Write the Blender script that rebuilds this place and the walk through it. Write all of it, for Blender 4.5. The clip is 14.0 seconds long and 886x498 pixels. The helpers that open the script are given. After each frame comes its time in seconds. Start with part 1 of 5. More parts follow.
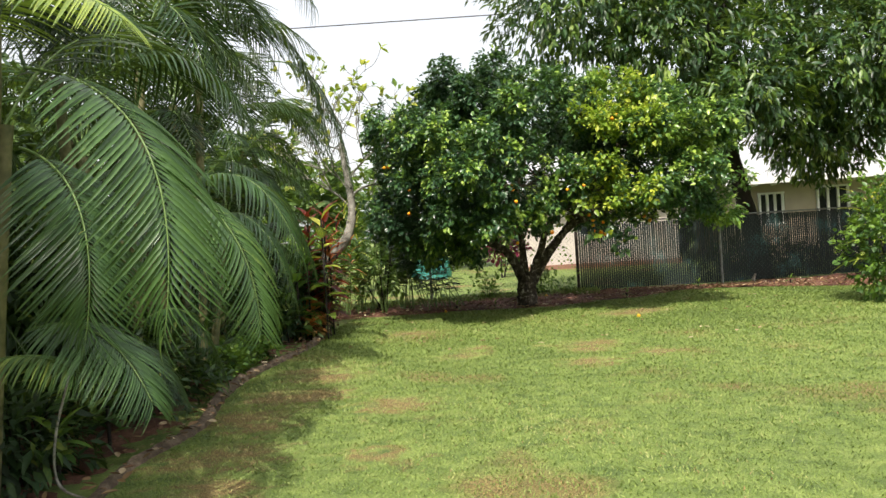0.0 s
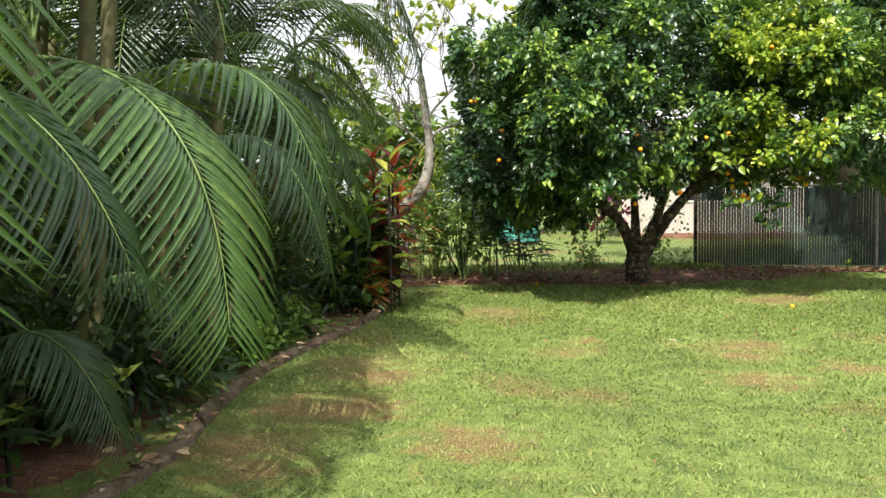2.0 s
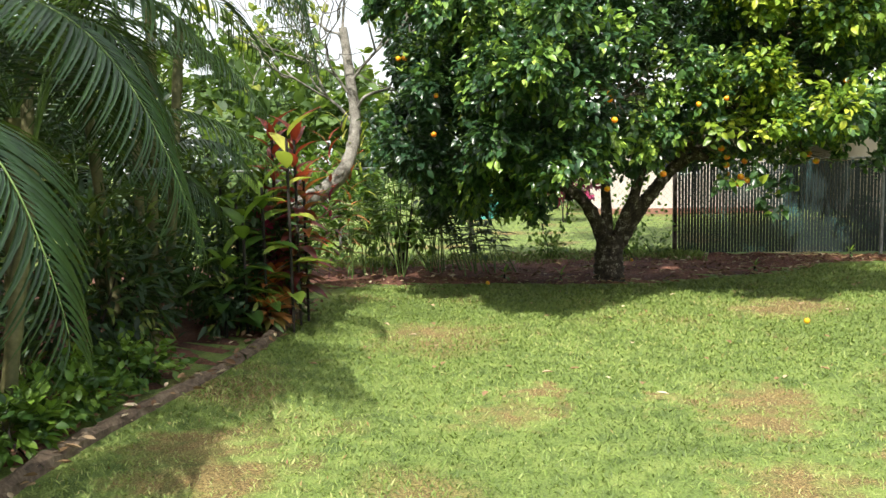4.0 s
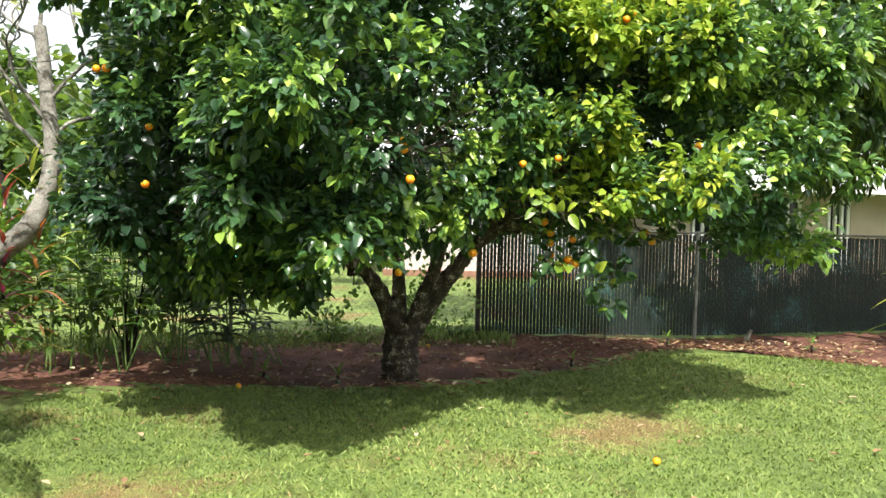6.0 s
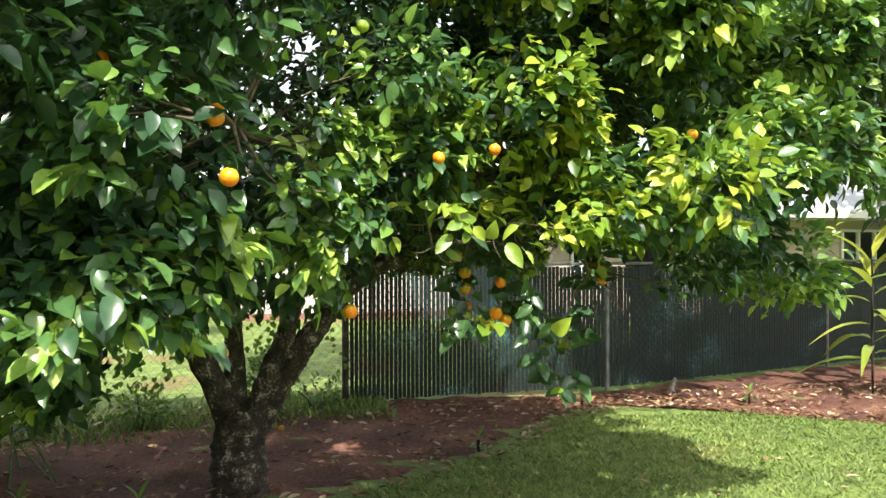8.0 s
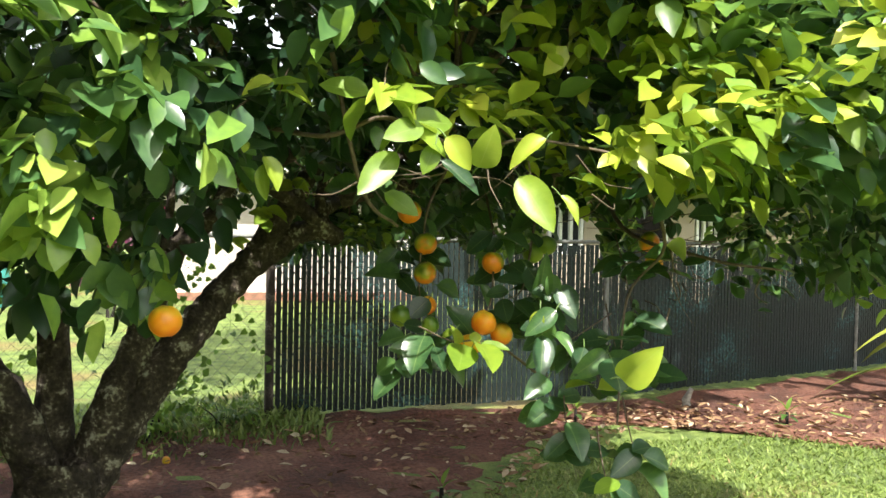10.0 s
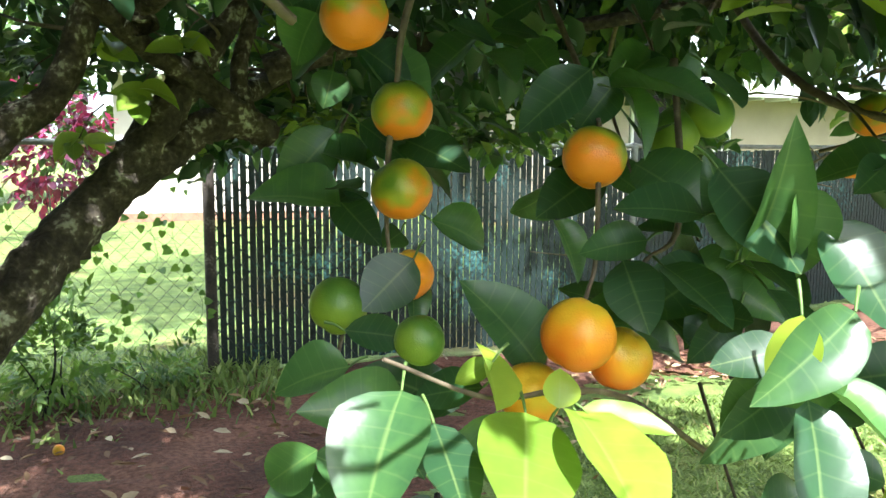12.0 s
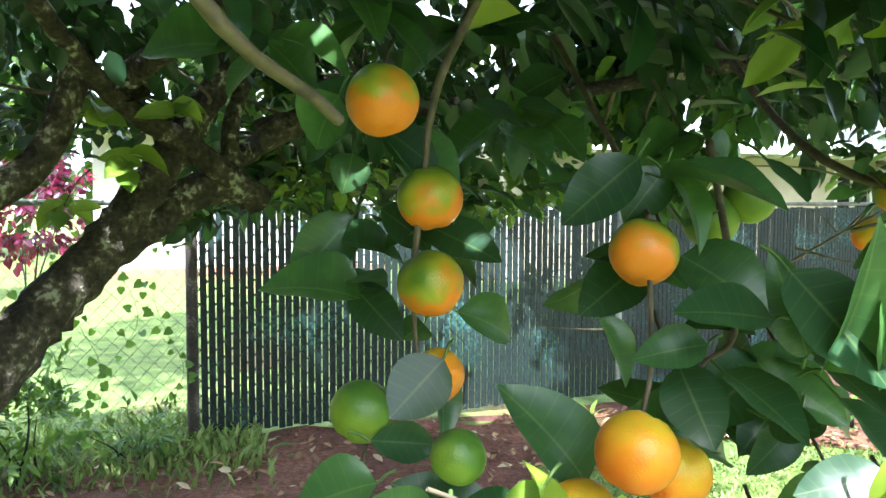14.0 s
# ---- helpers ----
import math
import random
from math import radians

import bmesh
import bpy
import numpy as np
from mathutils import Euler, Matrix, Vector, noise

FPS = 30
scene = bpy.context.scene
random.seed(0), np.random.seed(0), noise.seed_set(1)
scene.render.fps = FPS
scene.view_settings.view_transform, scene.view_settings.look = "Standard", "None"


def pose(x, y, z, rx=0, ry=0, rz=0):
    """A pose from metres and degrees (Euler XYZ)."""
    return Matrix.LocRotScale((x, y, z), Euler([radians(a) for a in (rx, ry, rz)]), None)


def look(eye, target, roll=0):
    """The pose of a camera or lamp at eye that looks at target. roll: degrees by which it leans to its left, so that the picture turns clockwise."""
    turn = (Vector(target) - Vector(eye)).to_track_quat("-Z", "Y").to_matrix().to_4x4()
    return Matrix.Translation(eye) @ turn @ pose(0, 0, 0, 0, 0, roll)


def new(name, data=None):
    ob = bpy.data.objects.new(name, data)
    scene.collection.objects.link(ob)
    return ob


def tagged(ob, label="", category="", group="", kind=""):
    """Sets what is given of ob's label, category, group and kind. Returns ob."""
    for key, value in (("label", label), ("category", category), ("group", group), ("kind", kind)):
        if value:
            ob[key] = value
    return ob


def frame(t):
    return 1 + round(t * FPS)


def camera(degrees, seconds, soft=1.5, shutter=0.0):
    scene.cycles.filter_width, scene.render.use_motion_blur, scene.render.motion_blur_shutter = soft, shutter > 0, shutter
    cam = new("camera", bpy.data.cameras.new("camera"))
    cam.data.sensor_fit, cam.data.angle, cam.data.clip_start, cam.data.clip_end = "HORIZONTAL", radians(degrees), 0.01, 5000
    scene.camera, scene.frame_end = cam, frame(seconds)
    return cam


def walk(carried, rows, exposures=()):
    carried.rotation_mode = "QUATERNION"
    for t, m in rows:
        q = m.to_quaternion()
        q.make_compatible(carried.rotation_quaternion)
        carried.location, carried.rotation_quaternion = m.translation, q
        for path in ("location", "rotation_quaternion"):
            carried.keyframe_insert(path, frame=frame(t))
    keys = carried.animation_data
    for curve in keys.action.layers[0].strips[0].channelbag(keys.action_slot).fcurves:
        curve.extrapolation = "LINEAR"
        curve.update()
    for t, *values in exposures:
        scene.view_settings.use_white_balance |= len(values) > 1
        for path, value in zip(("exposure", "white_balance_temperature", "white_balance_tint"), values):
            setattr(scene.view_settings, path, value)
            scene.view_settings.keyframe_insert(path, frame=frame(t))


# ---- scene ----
cam = camera(57.7, 14.0)
PATH = [
    (0, (2.269, 0.239, 1.346), (2.001, 2.221, 1.319), -3.7),
    (0.5, (2.038, 0.83, 1.3), (1.573, 2.775, 1.26), -3.8),
    (1, (1.9, 1.41, 1.295), (1.354, 3.333, 1.252), -3.5),
    (1.5, (1.833, 2.039, 1.286), (1.317, 3.969, 1.195), -1.8),
    (2, (1.782, 2.633, 1.275), (1.311, 4.572, 1.155), -0.9),
    (2.5, (1.728, 3.205, 1.265), (1.285, 5.15, 1.12), -1.1),
    (4.8, (1.738, 5.721, 1.52), (1.435, 7.686, 1.306), -0.9),
    (5, (1.704, 5.962, 1.527), (1.5, 7.94, 1.317), -0.8),
    (5.5, (1.775, 6.579, 1.557), (1.768, 8.572, 1.38), 0.5),
    (6, (1.781, 7.145, 1.594), (1.879, 9.141, 1.513), 1.4),
    (6.5, (1.773, 7.748, 1.612), (1.937, 9.741, 1.599), 0.3),
    (7, (1.761, 8.323, 1.64), (1.953, 10.314, 1.641), -0.1),
    (7.5, (1.75, 8.885, 1.62), (2.076, 10.859, 1.644), -0.5),
    (8, (1.875, 9.451, 1.599), (2.331, 11.398, 1.604), -0.1),
    (8.2, (1.928, 9.673, 1.609), (2.416, 11.612, 1.608), 0.2),
    (10.3, (2.473, 11.585, 1.503), (3.013, 13.51, 1.441), 1.3),
    (10.5, (2.53, 11.732, 1.496), (3.056, 13.66, 1.42), 1.3),
    (11, (2.647, 12.136, 1.501), (3.11, 14.079, 1.392), 1.1),
    (11.5, (2.714, 12.53, 1.482), (3.201, 14.461, 1.303), 0.7),
    (12, (2.752, 12.737, 1.448), (3.326, 14.636, 1.191), 0.4),
    (12.5, (2.753, 12.826, 1.434), (3.359, 14.71, 1.146), 1.1),
    (13, (2.75, 12.822, 1.44), (3.374, 14.699, 1.145), 1.1),
    (13.5, (2.747, 12.819, 1.43), (3.387, 14.695, 1.165), 1.3),
    (14, (2.722, 12.818, 1.484), (3.349, 14.713, 1.358), 0.3),
]
EXPOSURES = [(0, 0.52, 6750, 12), (2.5, 0.82, 6700, 12), (5, 0.9, 6500, 10), (7, 1.15, 6500, 10), (8, 1.2, 6500, 10), (10.5, 1.55, 6600, 11), (11.5, 1.95, 6500, 10), (12.1, 2.2, 5700, 5), (12.5, 2.25, 5500, 5), (13.5, 2.28, 5500, 5), (14, 2.5, 5500, 5)]
walk(cam, [(t, look(eye, target, roll)) for t, eye, target, roll in PATH], EXPOSURES)

# ---- light ----
SUN_DIR = Vector((0.0, -0.68, 1.0)).normalized()
world = bpy.data.worlds.new("sky")
scene.world = world
world.use_nodes = True
wn = world.node_tree.nodes
sky = wn.new("ShaderNodeTexSky")
sky.sky_type, sky.sun_disc = "NISHITA", False
sky.sun_elevation = math.asin(SUN_DIR.z)
sky.sun_rotation = math.atan2(SUN_DIR.x, SUN_DIR.y)
sky.air_density, sky.dust_density, sky.ozone_density = 1.0, 5.0, 0.3
haze = wn.new("ShaderNodeMix")
haze.data_type = "RGBA"
haze.inputs[0].default_value, haze.inputs[7].default_value = 0.6, (6.6, 6.8, 6.9, 1)
world.node_tree.links.new(sky.outputs[0], haze.inputs[6])
world.node_tree.links.new(haze.outputs[2], wn["Background"].inputs[0])
wn["Background"].inputs[1].default_value = 0.15
sun = new("sun", bpy.data.lights.new("sun", "SUN"))
sun.data.energy, sun.data.angle, sun.data.color = 4.4, radians(0.6), (1.0, 0.96, 0.88)
sun.matrix_world = look(SUN_DIR * 50, (0, 0, 0))


# ---- materials ----
def ramp(nt, source, stops):
    node = nt.nodes.new("ShaderNodeValToRGB")
    node.color_ramp.elements[0].position, node.color_ramp.elements[1].position = stops[0][0], stops[-1][0]
    node.color_ramp.elements[0].color, node.color_ramp.elements[1].color = (*stops[0][1], 1), (*stops[-1][1], 1)
    for at, colour in stops[1:-1]:
        node.color_ramp.elements.new(at).color = (*colour, 1)
    nt.links.new(source, node.inputs[0])
    return node.outputs[0]


def noise_node(nt, scale, detail=4.0, vector=None, kind="ShaderNodeTexNoise"):
    node = nt.nodes.new(kind)
    node.inputs["Scale"].default_value = scale
    if "Detail" in node.inputs:
        node.inputs["Detail"].default_value = detail
    if vector is not None:
        nt.links.new(vector, node.inputs["Vector"])
    return node


def mix(nt, factor, a, b, blend="MIX"):
    node = nt.nodes.new("ShaderNodeMix")
    node.data_type, node.blend_type = "RGBA", blend
    for value, socket in ((factor, node.inputs[0]), (a, node.inputs[6]), (b, node.inputs[7])):
        if isinstance(value, (int, float)):
            socket.default_value = value
        elif isinstance(value, tuple):
            socket.default_value = (*value, 1)
        else:
            nt.links.new(value, socket)
    return node.outputs[2]


def material(name, rough=0.6):
    mat = bpy.data.materials.new(name)
    mat.use_nodes = True
    nt = mat.node_tree
    shader = nt.nodes["Principled BSDF"]
    shader.inputs["Roughness"].default_value = rough
    coords = nt.nodes.new("ShaderNodeNewGeometry").outputs["Position"]
    return mat, nt, shader, coords


def bump(nt, shader, height, strength=0.3, distance=0.01):
    node = nt.nodes.new("ShaderNodeBump")
    node.inputs["Strength"].default_value, node.inputs["Distance"].default_value = strength, distance
    nt.links.new(height, node.inputs["Height"])
    nt.links.new(node.outputs[0], shader.inputs["Normal"])


def surface(name, stops, scale=8.0, rough=0.7, relief=0.3, distance=0.01, fine=60.0, metal=0.0):
    mat, nt, shader, coords = material(name, rough)
    big = noise_node(nt, scale, 5, coords)
    small = noise_node(nt, fine, 3, coords)
    both = mix(nt, 0.4, big.outputs[0], small.outputs[0])
    nt.links.new(ramp(nt, both, stops), shader.inputs["Base Color"])
    shader.inputs["Metallic"].default_value = metal
    bump(nt, shader, both, relief, distance)
    return mat


def leaf_material(name, stops, rough=0.4, through_light=0.3, glow_tint=(0.35, 0.55, 0.05)):
    """Leaf: colour by the tone of its spray and of the leaf itself, gloss, and light through the blade."""
    mat, nt, shader, coords = material(name, rough)
    tone = nt.nodes.new("ShaderNodeAttribute")
    tone.attribute_name = "tone"
    mottled = noise_node(nt, 45, 3, coords)
    add = nt.nodes.new("ShaderNodeMath")
    add.operation = "MULTIPLY_ADD"
    nt.links.new(mottled.outputs[0], add.inputs[0])
    add.inputs[1].default_value = 0.3
    nt.links.new(tone.outputs["Fac"], add.inputs[2])
    shift = nt.nodes.new("ShaderNodeMath")
    shift.operation = "SUBTRACT"
    nt.links.new(add.outputs[0], shift.inputs[0])
    shift.inputs[1].default_value = 0.15
    colour = ramp(nt, shift.outputs[0], stops)
    nt.links.new(colour, shader.inputs["Base Color"])
    for name_, low, amount in (("midrib", 0.93, 0.5), ("veins", 0.9, 0.14)):
        part_ = nt.nodes.new("ShaderNodeAttribute")
        part_.attribute_name = name_
        source = part_.outputs["Fac"]
        if name_ == "veins":
            wave = nt.nodes.new("ShaderNodeMath")
            wave.operation = "SINE"
            nt.links.new(source, wave.inputs[0])
            source = wave.outputs[0]
        mask = ramp(nt, source, [(low, (0, 0, 0)), (1.0, (amount,) * 3)])
        pale = mix(nt, 0.45, colour, (0.4, 0.5, 0.16))
        colour = mix(nt, mask, colour, pale)
    nt.links.new(colour, shader.inputs["Base Color"])
    clear = nt.nodes.new("ShaderNodeBsdfTranslucent")
    tint = mix(nt, 0.5, colour, glow_tint)
    nt.links.new(tint, clear.inputs[0])
    blend = nt.nodes.new("ShaderNodeMixShader")
    blend.inputs[0].default_value = through_light
    nt.links.new(shader.outputs[0], blend.inputs[1])
    nt.links.new(clear.outputs[0], blend.inputs[2])
    nt.links.new(blend.outputs[0], nt.nodes["Material Output"].inputs["Surface"])
    bump(nt, shader, mottled.outputs[0], 0.15, 0.004)
    return mat


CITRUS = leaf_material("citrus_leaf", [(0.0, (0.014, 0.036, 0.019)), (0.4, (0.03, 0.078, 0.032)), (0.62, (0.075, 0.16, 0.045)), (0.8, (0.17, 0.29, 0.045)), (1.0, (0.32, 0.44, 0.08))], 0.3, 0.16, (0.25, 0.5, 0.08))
CITRUS_YOUNG = leaf_material("young_citrus_leaf", [(0.0, (0.05, 0.12, 0.02)), (0.35, (0.17, 0.28, 0.03)), (0.65, (0.32, 0.42, 0.045)), (1.0, (0.46, 0.5, 0.06))], 0.38, 0.32)
DARK_LEAF = leaf_material("broad_dark_leaf", [(0.0, (0.010, 0.028, 0.012)), (0.6, (0.02, 0.055, 0.018)), (0.9, (0.06, 0.12, 0.02)), (1.0, (0.16, 0.2, 0.03))], 0.6, 0.15)
PALM = leaf_material("palm_leaflet", [(0.0, (0.012, 0.026, 0.012)), (0.4, (0.03, 0.072, 0.026)), (0.75, (0.08, 0.16, 0.045)), (1.0, (0.32, 0.4, 0.08))], 0.36, 0.16)
BUSH = leaf_material("bush_leaf", [(0.0, (0.02, 0.06, 0.015)), (0.5, (0.06, 0.14, 0.025)), (1.0, (0.18, 0.3, 0.04))], 0.45, 0.3)
FAR_LEAF = leaf_material("far_leaf", [(0.0, (0.025, 0.055, 0.018)), (1.0, (0.1, 0.17, 0.045))], 0.6, 0.3)
TREE_LEAF = leaf_material("shade_tree_leaf", [(0.0, (0.012, 0.034, 0.014)), (0.5, (0.03, 0.08, 0.025)), (0.85, (0.09, 0.17, 0.03)), (1.0, (0.2, 0.28, 0.05))], 0.42, 0.2)
RED_LEAF = leaf_material("red_leaf", [(0.0, (0.04, 0.012, 0.015)), (0.6, (0.09, 0.018, 0.02)), (1.0, (0.3, 0.05, 0.03))], 0.35, 0.3, (0.7, 0.1, 0.03))
MAGENTA_LEAF = leaf_material("maroon_leaf", [(0.0, (0.02, 0.008, 0.015)), (0.6, (0.09, 0.01, 0.04)), (1.0, (0.45, 0.05, 0.16))], 0.35, 0.25, (0.5, 0.03, 0.1))
ORANGE_LEAF = leaf_material("orange_leaf", [(0.0, (0.06, 0.09, 0.02)), (0.5, (0.3, 0.14, 0.05)), (1.0, (0.8, 0.25, 0.08))], 0.4, 0.3, (0.7, 0.3, 0.05))
YELLOW_LEAF = leaf_material("yellow_green_leaf", [(0.0, (0.1, 0.2, 0.03)), (1.0, (0.5, 0.5, 0.08))], 0.4, 0.35)
DRY_LEAF = leaf_material("dry_leaf", [(0.0, (0.12, 0.06, 0.03)), (0.6, (0.32, 0.2, 0.1)), (1.0, (0.6, 0.5, 0.34))], 0.8, 0.1, (0.4, 0.25, 0.1))
GRASS = leaf_material("grass_blade", [(0.0, (0.07, 0.11, 0.025)), (0.35, (0.14, 0.215, 0.042)), (0.65, (0.26, 0.34, 0.08)), (0.85, (0.4, 0.4, 0.16)), (1.0, (0.3, 0.13, 0.07))], 0.6, 0.25, (0.4, 0.5, 0.1))
BARK = surface("lichened_bark", [(0.38, (0.02, 0.015, 0.012)), (0.5, (0.055, 0.042, 0.03)), (0.56, (0.1, 0.08, 0.06)), (0.61, (0.32, 0.3, 0.23)), (0.7, (0.48, 0.48, 0.4))], 13, 0.9, 1.0, 0.03, 60)
DARK_BARK = surface("dark_bark", [(0.3, (0.007, 0.006, 0.005)), (0.7, (0.03, 0.023, 0.018))], 6, 0.9, 0.8, 0.02, 40)
PALE_BARK = surface("pale_bark", [(0.35, (0.09, 0.08, 0.065)), (0.55, (0.26, 0.25, 0.215)), (0.7, (0.42, 0.42, 0.37))], 12, 0.85, 0.5, 0.01, 60)
CANE = surface("palm_cane", [(0.3, (0.05, 0.06, 0.02)), (0.55, (0.15, 0.14, 0.06)), (0.8, (0.3, 0.27, 0.15))], 5, 0.6, 0.2, 0.005, 30)
TWIG = surface("brown_twig", [(0.3, (0.06, 0.045, 0.03)), (0.6, (0.16, 0.12, 0.08)), (0.8, (0.26, 0.22, 0.16))], 20, 0.8, 0.4, 0.004, 80)
STEM = surface("green_stem", [(0.3, (0.06, 0.12, 0.03)), (0.8, (0.2, 0.3, 0.08))], 10, 0.5, 0.1)
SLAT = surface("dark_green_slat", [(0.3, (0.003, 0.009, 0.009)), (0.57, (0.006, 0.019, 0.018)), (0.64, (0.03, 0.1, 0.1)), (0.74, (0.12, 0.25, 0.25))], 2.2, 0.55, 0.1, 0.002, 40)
WIRE = surface("weathered_wire", [(0.3, (0.05, 0.05, 0.045)), (0.7, (0.16, 0.16, 0.15))], 20, 0.5, 0.1, 0.001, 80, 0.6)
# Darker copy of the wire: shade on the slatted net put into its colour.
DARK_WIRE = surface("shade_darkened_wire", [(0.3, (0.006, 0.009, 0.008)), (0.7, (0.03, 0.04, 0.036))], 20, 0.5, 0.1, 0.001, 80)
POST = surface("galvanised_post", [(0.3, (0.1, 0.1, 0.09)), (0.55, (0.24, 0.25, 0.24)), (0.8, (0.4, 0.41, 0.4))], 10, 0.55, 0.15, 0.002, 70, 0.3)
RUSTY_POST = surface("rusty_dark_post", [(0.35, (0.02, 0.016, 0.014)), (0.55, (0.06, 0.045, 0.035)), (0.7, (0.25, 0.22, 0.19))], 9, 0.8, 0.4, 0.003, 60)
WHITE_WALL = surface("white_painted_wall", [(0.3, (0.46, 0.41, 0.37)), (0.7, (0.6, 0.55, 0.5))], 2, 0.8, 0.05)
BEIGE_WALL = surface("beige_painted_wall", [(0.3, (0.36, 0.3, 0.23)), (0.7, (0.48, 0.41, 0.33))], 2, 0.85, 0.05)
WHITE_TRIM = surface("white_trim_paint", [(0.3, (0.7, 0.7, 0.68)), (0.7, (0.82, 0.82, 0.8))], 3, 0.5, 0.05)
ROOFING = surface("grey_roof_sheet", [(0.3, (0.3, 0.31, 0.32)), (0.7, (0.46, 0.47, 0.48))], 2, 0.5, 0.1)
BRICK = surface("red_brick", [(0.3, (0.2, 0.1, 0.07)), (0.7, (0.33, 0.18, 0.12))], 9, 0.85, 0.3)
WOOD_BRACKET = surface("brown_wood", [(0.3, (0.08, 0.05, 0.03)), (0.7, (0.2, 0.13, 0.08))], 7, 0.7, 0.3)
CURB = surface("weathered_edging", [(0.3, (0.04, 0.028, 0.02)), (0.5, (0.12, 0.085, 0.055)), (0.75, (0.26, 0.2, 0.14))], 11, 0.9, 0.9, 0.015, 50)
CABLE = surface("black_cable", [(0.3, (0.02, 0.02, 0.02)), (0.7, (0.04, 0.04, 0.04))], 4, 0.6, 0.0)
TEAL = surface("teal_cover", [(0.3, (0.03, 0.2, 0.17)), (0.7, (0.06, 0.32, 0.27))], 3, 0.6, 0.1)


def soil_material():
    mat, nt, shader, coords = material("red_soil", 0.95)
    big, small = noise_node(nt, 1.7, 6, coords), noise_node(nt, 38, 4, coords)
    crumbs = noise_node(nt, 90, 2, coords, "ShaderNodeTexVoronoi")
    base = ramp(nt, big.outputs[0], [(0.3, (0.09, 0.036, 0.024)), (0.5, (0.21, 0.085, 0.055)), (0.7, (0.36, 0.17, 0.11))])
    grain = ramp(nt, small.outputs[0], [(0.35, (0.35, 0.32, 0.3)), (0.65, (1.0, 1.0, 1.0))])
    nt.links.new(mix(nt, 0.8, base, grain, "MULTIPLY"), shader.inputs["Base Color"])
    bump(nt, shader, mix(nt, 0.5, small.outputs[0], crumbs.outputs[0]), 0.9, 0.03)
    return mat


BARE = ((2.7, 9.9, 0.38), (2.1, 9.8, 0.20), (1.3, 9.9, 0.20), (3.3, 13.0, 0.45), (0.2, 11.6, 0.45), (0.9, 6.9, 0.25), (-0.1, 8.2, 0.40), (-0.3, 7.3, 0.40), (1.2, 9.4, 0.30), (2.6, 9.4, 0.30), (3.4, 13.1, 0.30), (0.9, 6.7, 0.35), (2.6, 8.5, 0.35), (0.1, 7.3, 0.35), (-0.3, 6.4, 0.45), (0.0, 7.3, 0.4), (-0.4, 8.6, 0.35), (-0.1, 5.0, 0.3), (3.6, 13.3, 0.5), (3.3, 9.0, 0.25), (0.15, 5.3, 0.35), (0.3, 4.5, 0.3), (-0.1, 6.1, 0.3), (1.1, 5.2, 0.22))


def lawn_material():
    mat, nt, shader, coords = material("lawn", 0.9)
    patch, medium, fine = noise_node(nt, 0.7, 4, coords), noise_node(nt, 5, 4, coords), noise_node(nt, 110, 3, coords)
    green = ramp(nt, medium.outputs[0], [(0.3, (0.1, 0.16, 0.035)), (0.5, (0.18, 0.26, 0.055)), (0.7, (0.27, 0.35, 0.085))])
    worn = ramp(nt, patch.outputs[0], [(0.56, (0, 0, 0)), (0.66, (1, 1, 1))])
    brown = ramp(nt, fine.outputs[0], [(0.35, (0.13, 0.07, 0.025)), (0.6, (0.34, 0.23, 0.09))])
    warp = nt.nodes.new("ShaderNodeVectorMath")
    warp.operation = "MULTIPLY_ADD"
    nt.links.new(noise_node(nt, 5, 9, coords).outputs["Color"], warp.inputs[0])
    warp.inputs[1].default_value = (1.3, 1.3, 0)
    nt.links.new(coords, warp.inputs[2])
    near = None
    for cx, cy, r in BARE:
        way = nt.nodes.new("ShaderNodeVectorMath")
        way.operation = "DISTANCE"
        nt.links.new(warp.outputs[0], way.inputs[0])
        way.inputs[1].default_value = (cx + 0.65, cy + 0.65, 0)
        fall = nt.nodes.new("ShaderNodeMapRange")
        nt.links.new(way.outputs["Value"], fall.inputs[0])
        fall.inputs[1].default_value, fall.inputs[2].default_value = r * 1.25, r * 0.35
        if near is None:
            near = fall.outputs[0]
        else:
            both = nt.nodes.new("ShaderNodeMath")
            both.operation = "MAXIMUM"
            nt.links.new(near, both.inputs[0])
            nt.links.new(fall.outputs[0], both.inputs[1])
            near = both.outputs[0]
    colour = mix(nt, worn, green, mix(nt, 0.8, green, brown))
    colour = mix(nt, near, colour, mix(nt, 0.85, green, brown))
    grain = ramp(nt, fine.outputs[0], [(0.35, (0.45, 0.45, 0.4)), (0.6, (1.0, 1.0, 1.0)), (0.75, (1.3, 1.3, 1.1))])
    nt.links.new(mix(nt, 0.8, colour, grain, "MULTIPLY"), shader.inputs["Base Color"])
    bump(nt, shader, fine.outputs[0], 0.8, 0.03)
    return mat


def fruit_material(name, stops):
    """Ripening rind: greener towards one side, with pores."""
    mat, nt, shader, coords = material(name, 0.36)
    local = nt.nodes.new("ShaderNodeTexCoord").outputs["Object"]
    split = nt.nodes.new("ShaderNodeSeparateXYZ")
    nt.links.new(local, split.inputs[0])
    rnd = nt.nodes.new("ShaderNodeObjectInfo")
    blotch = noise_node(nt, 22, 2, local)
    a = nt.nodes.new("ShaderNodeMath")
    a.operation = "MULTIPLY_ADD"
    nt.links.new(split.outputs["Z"], a.inputs[0])
    a.inputs[1].default_value = -11.0
    nt.links.new(blotch.outputs[0], a.inputs[2])
    nt.links.new(ramp(nt, a.outputs[0], stops), shader.inputs["Base Color"])
    pores = noise_node(nt, 420, 1, local, "ShaderNodeTexVoronoi")
    bump(nt, shader, pores.outputs[0], 0.25, 0.001)
    return mat


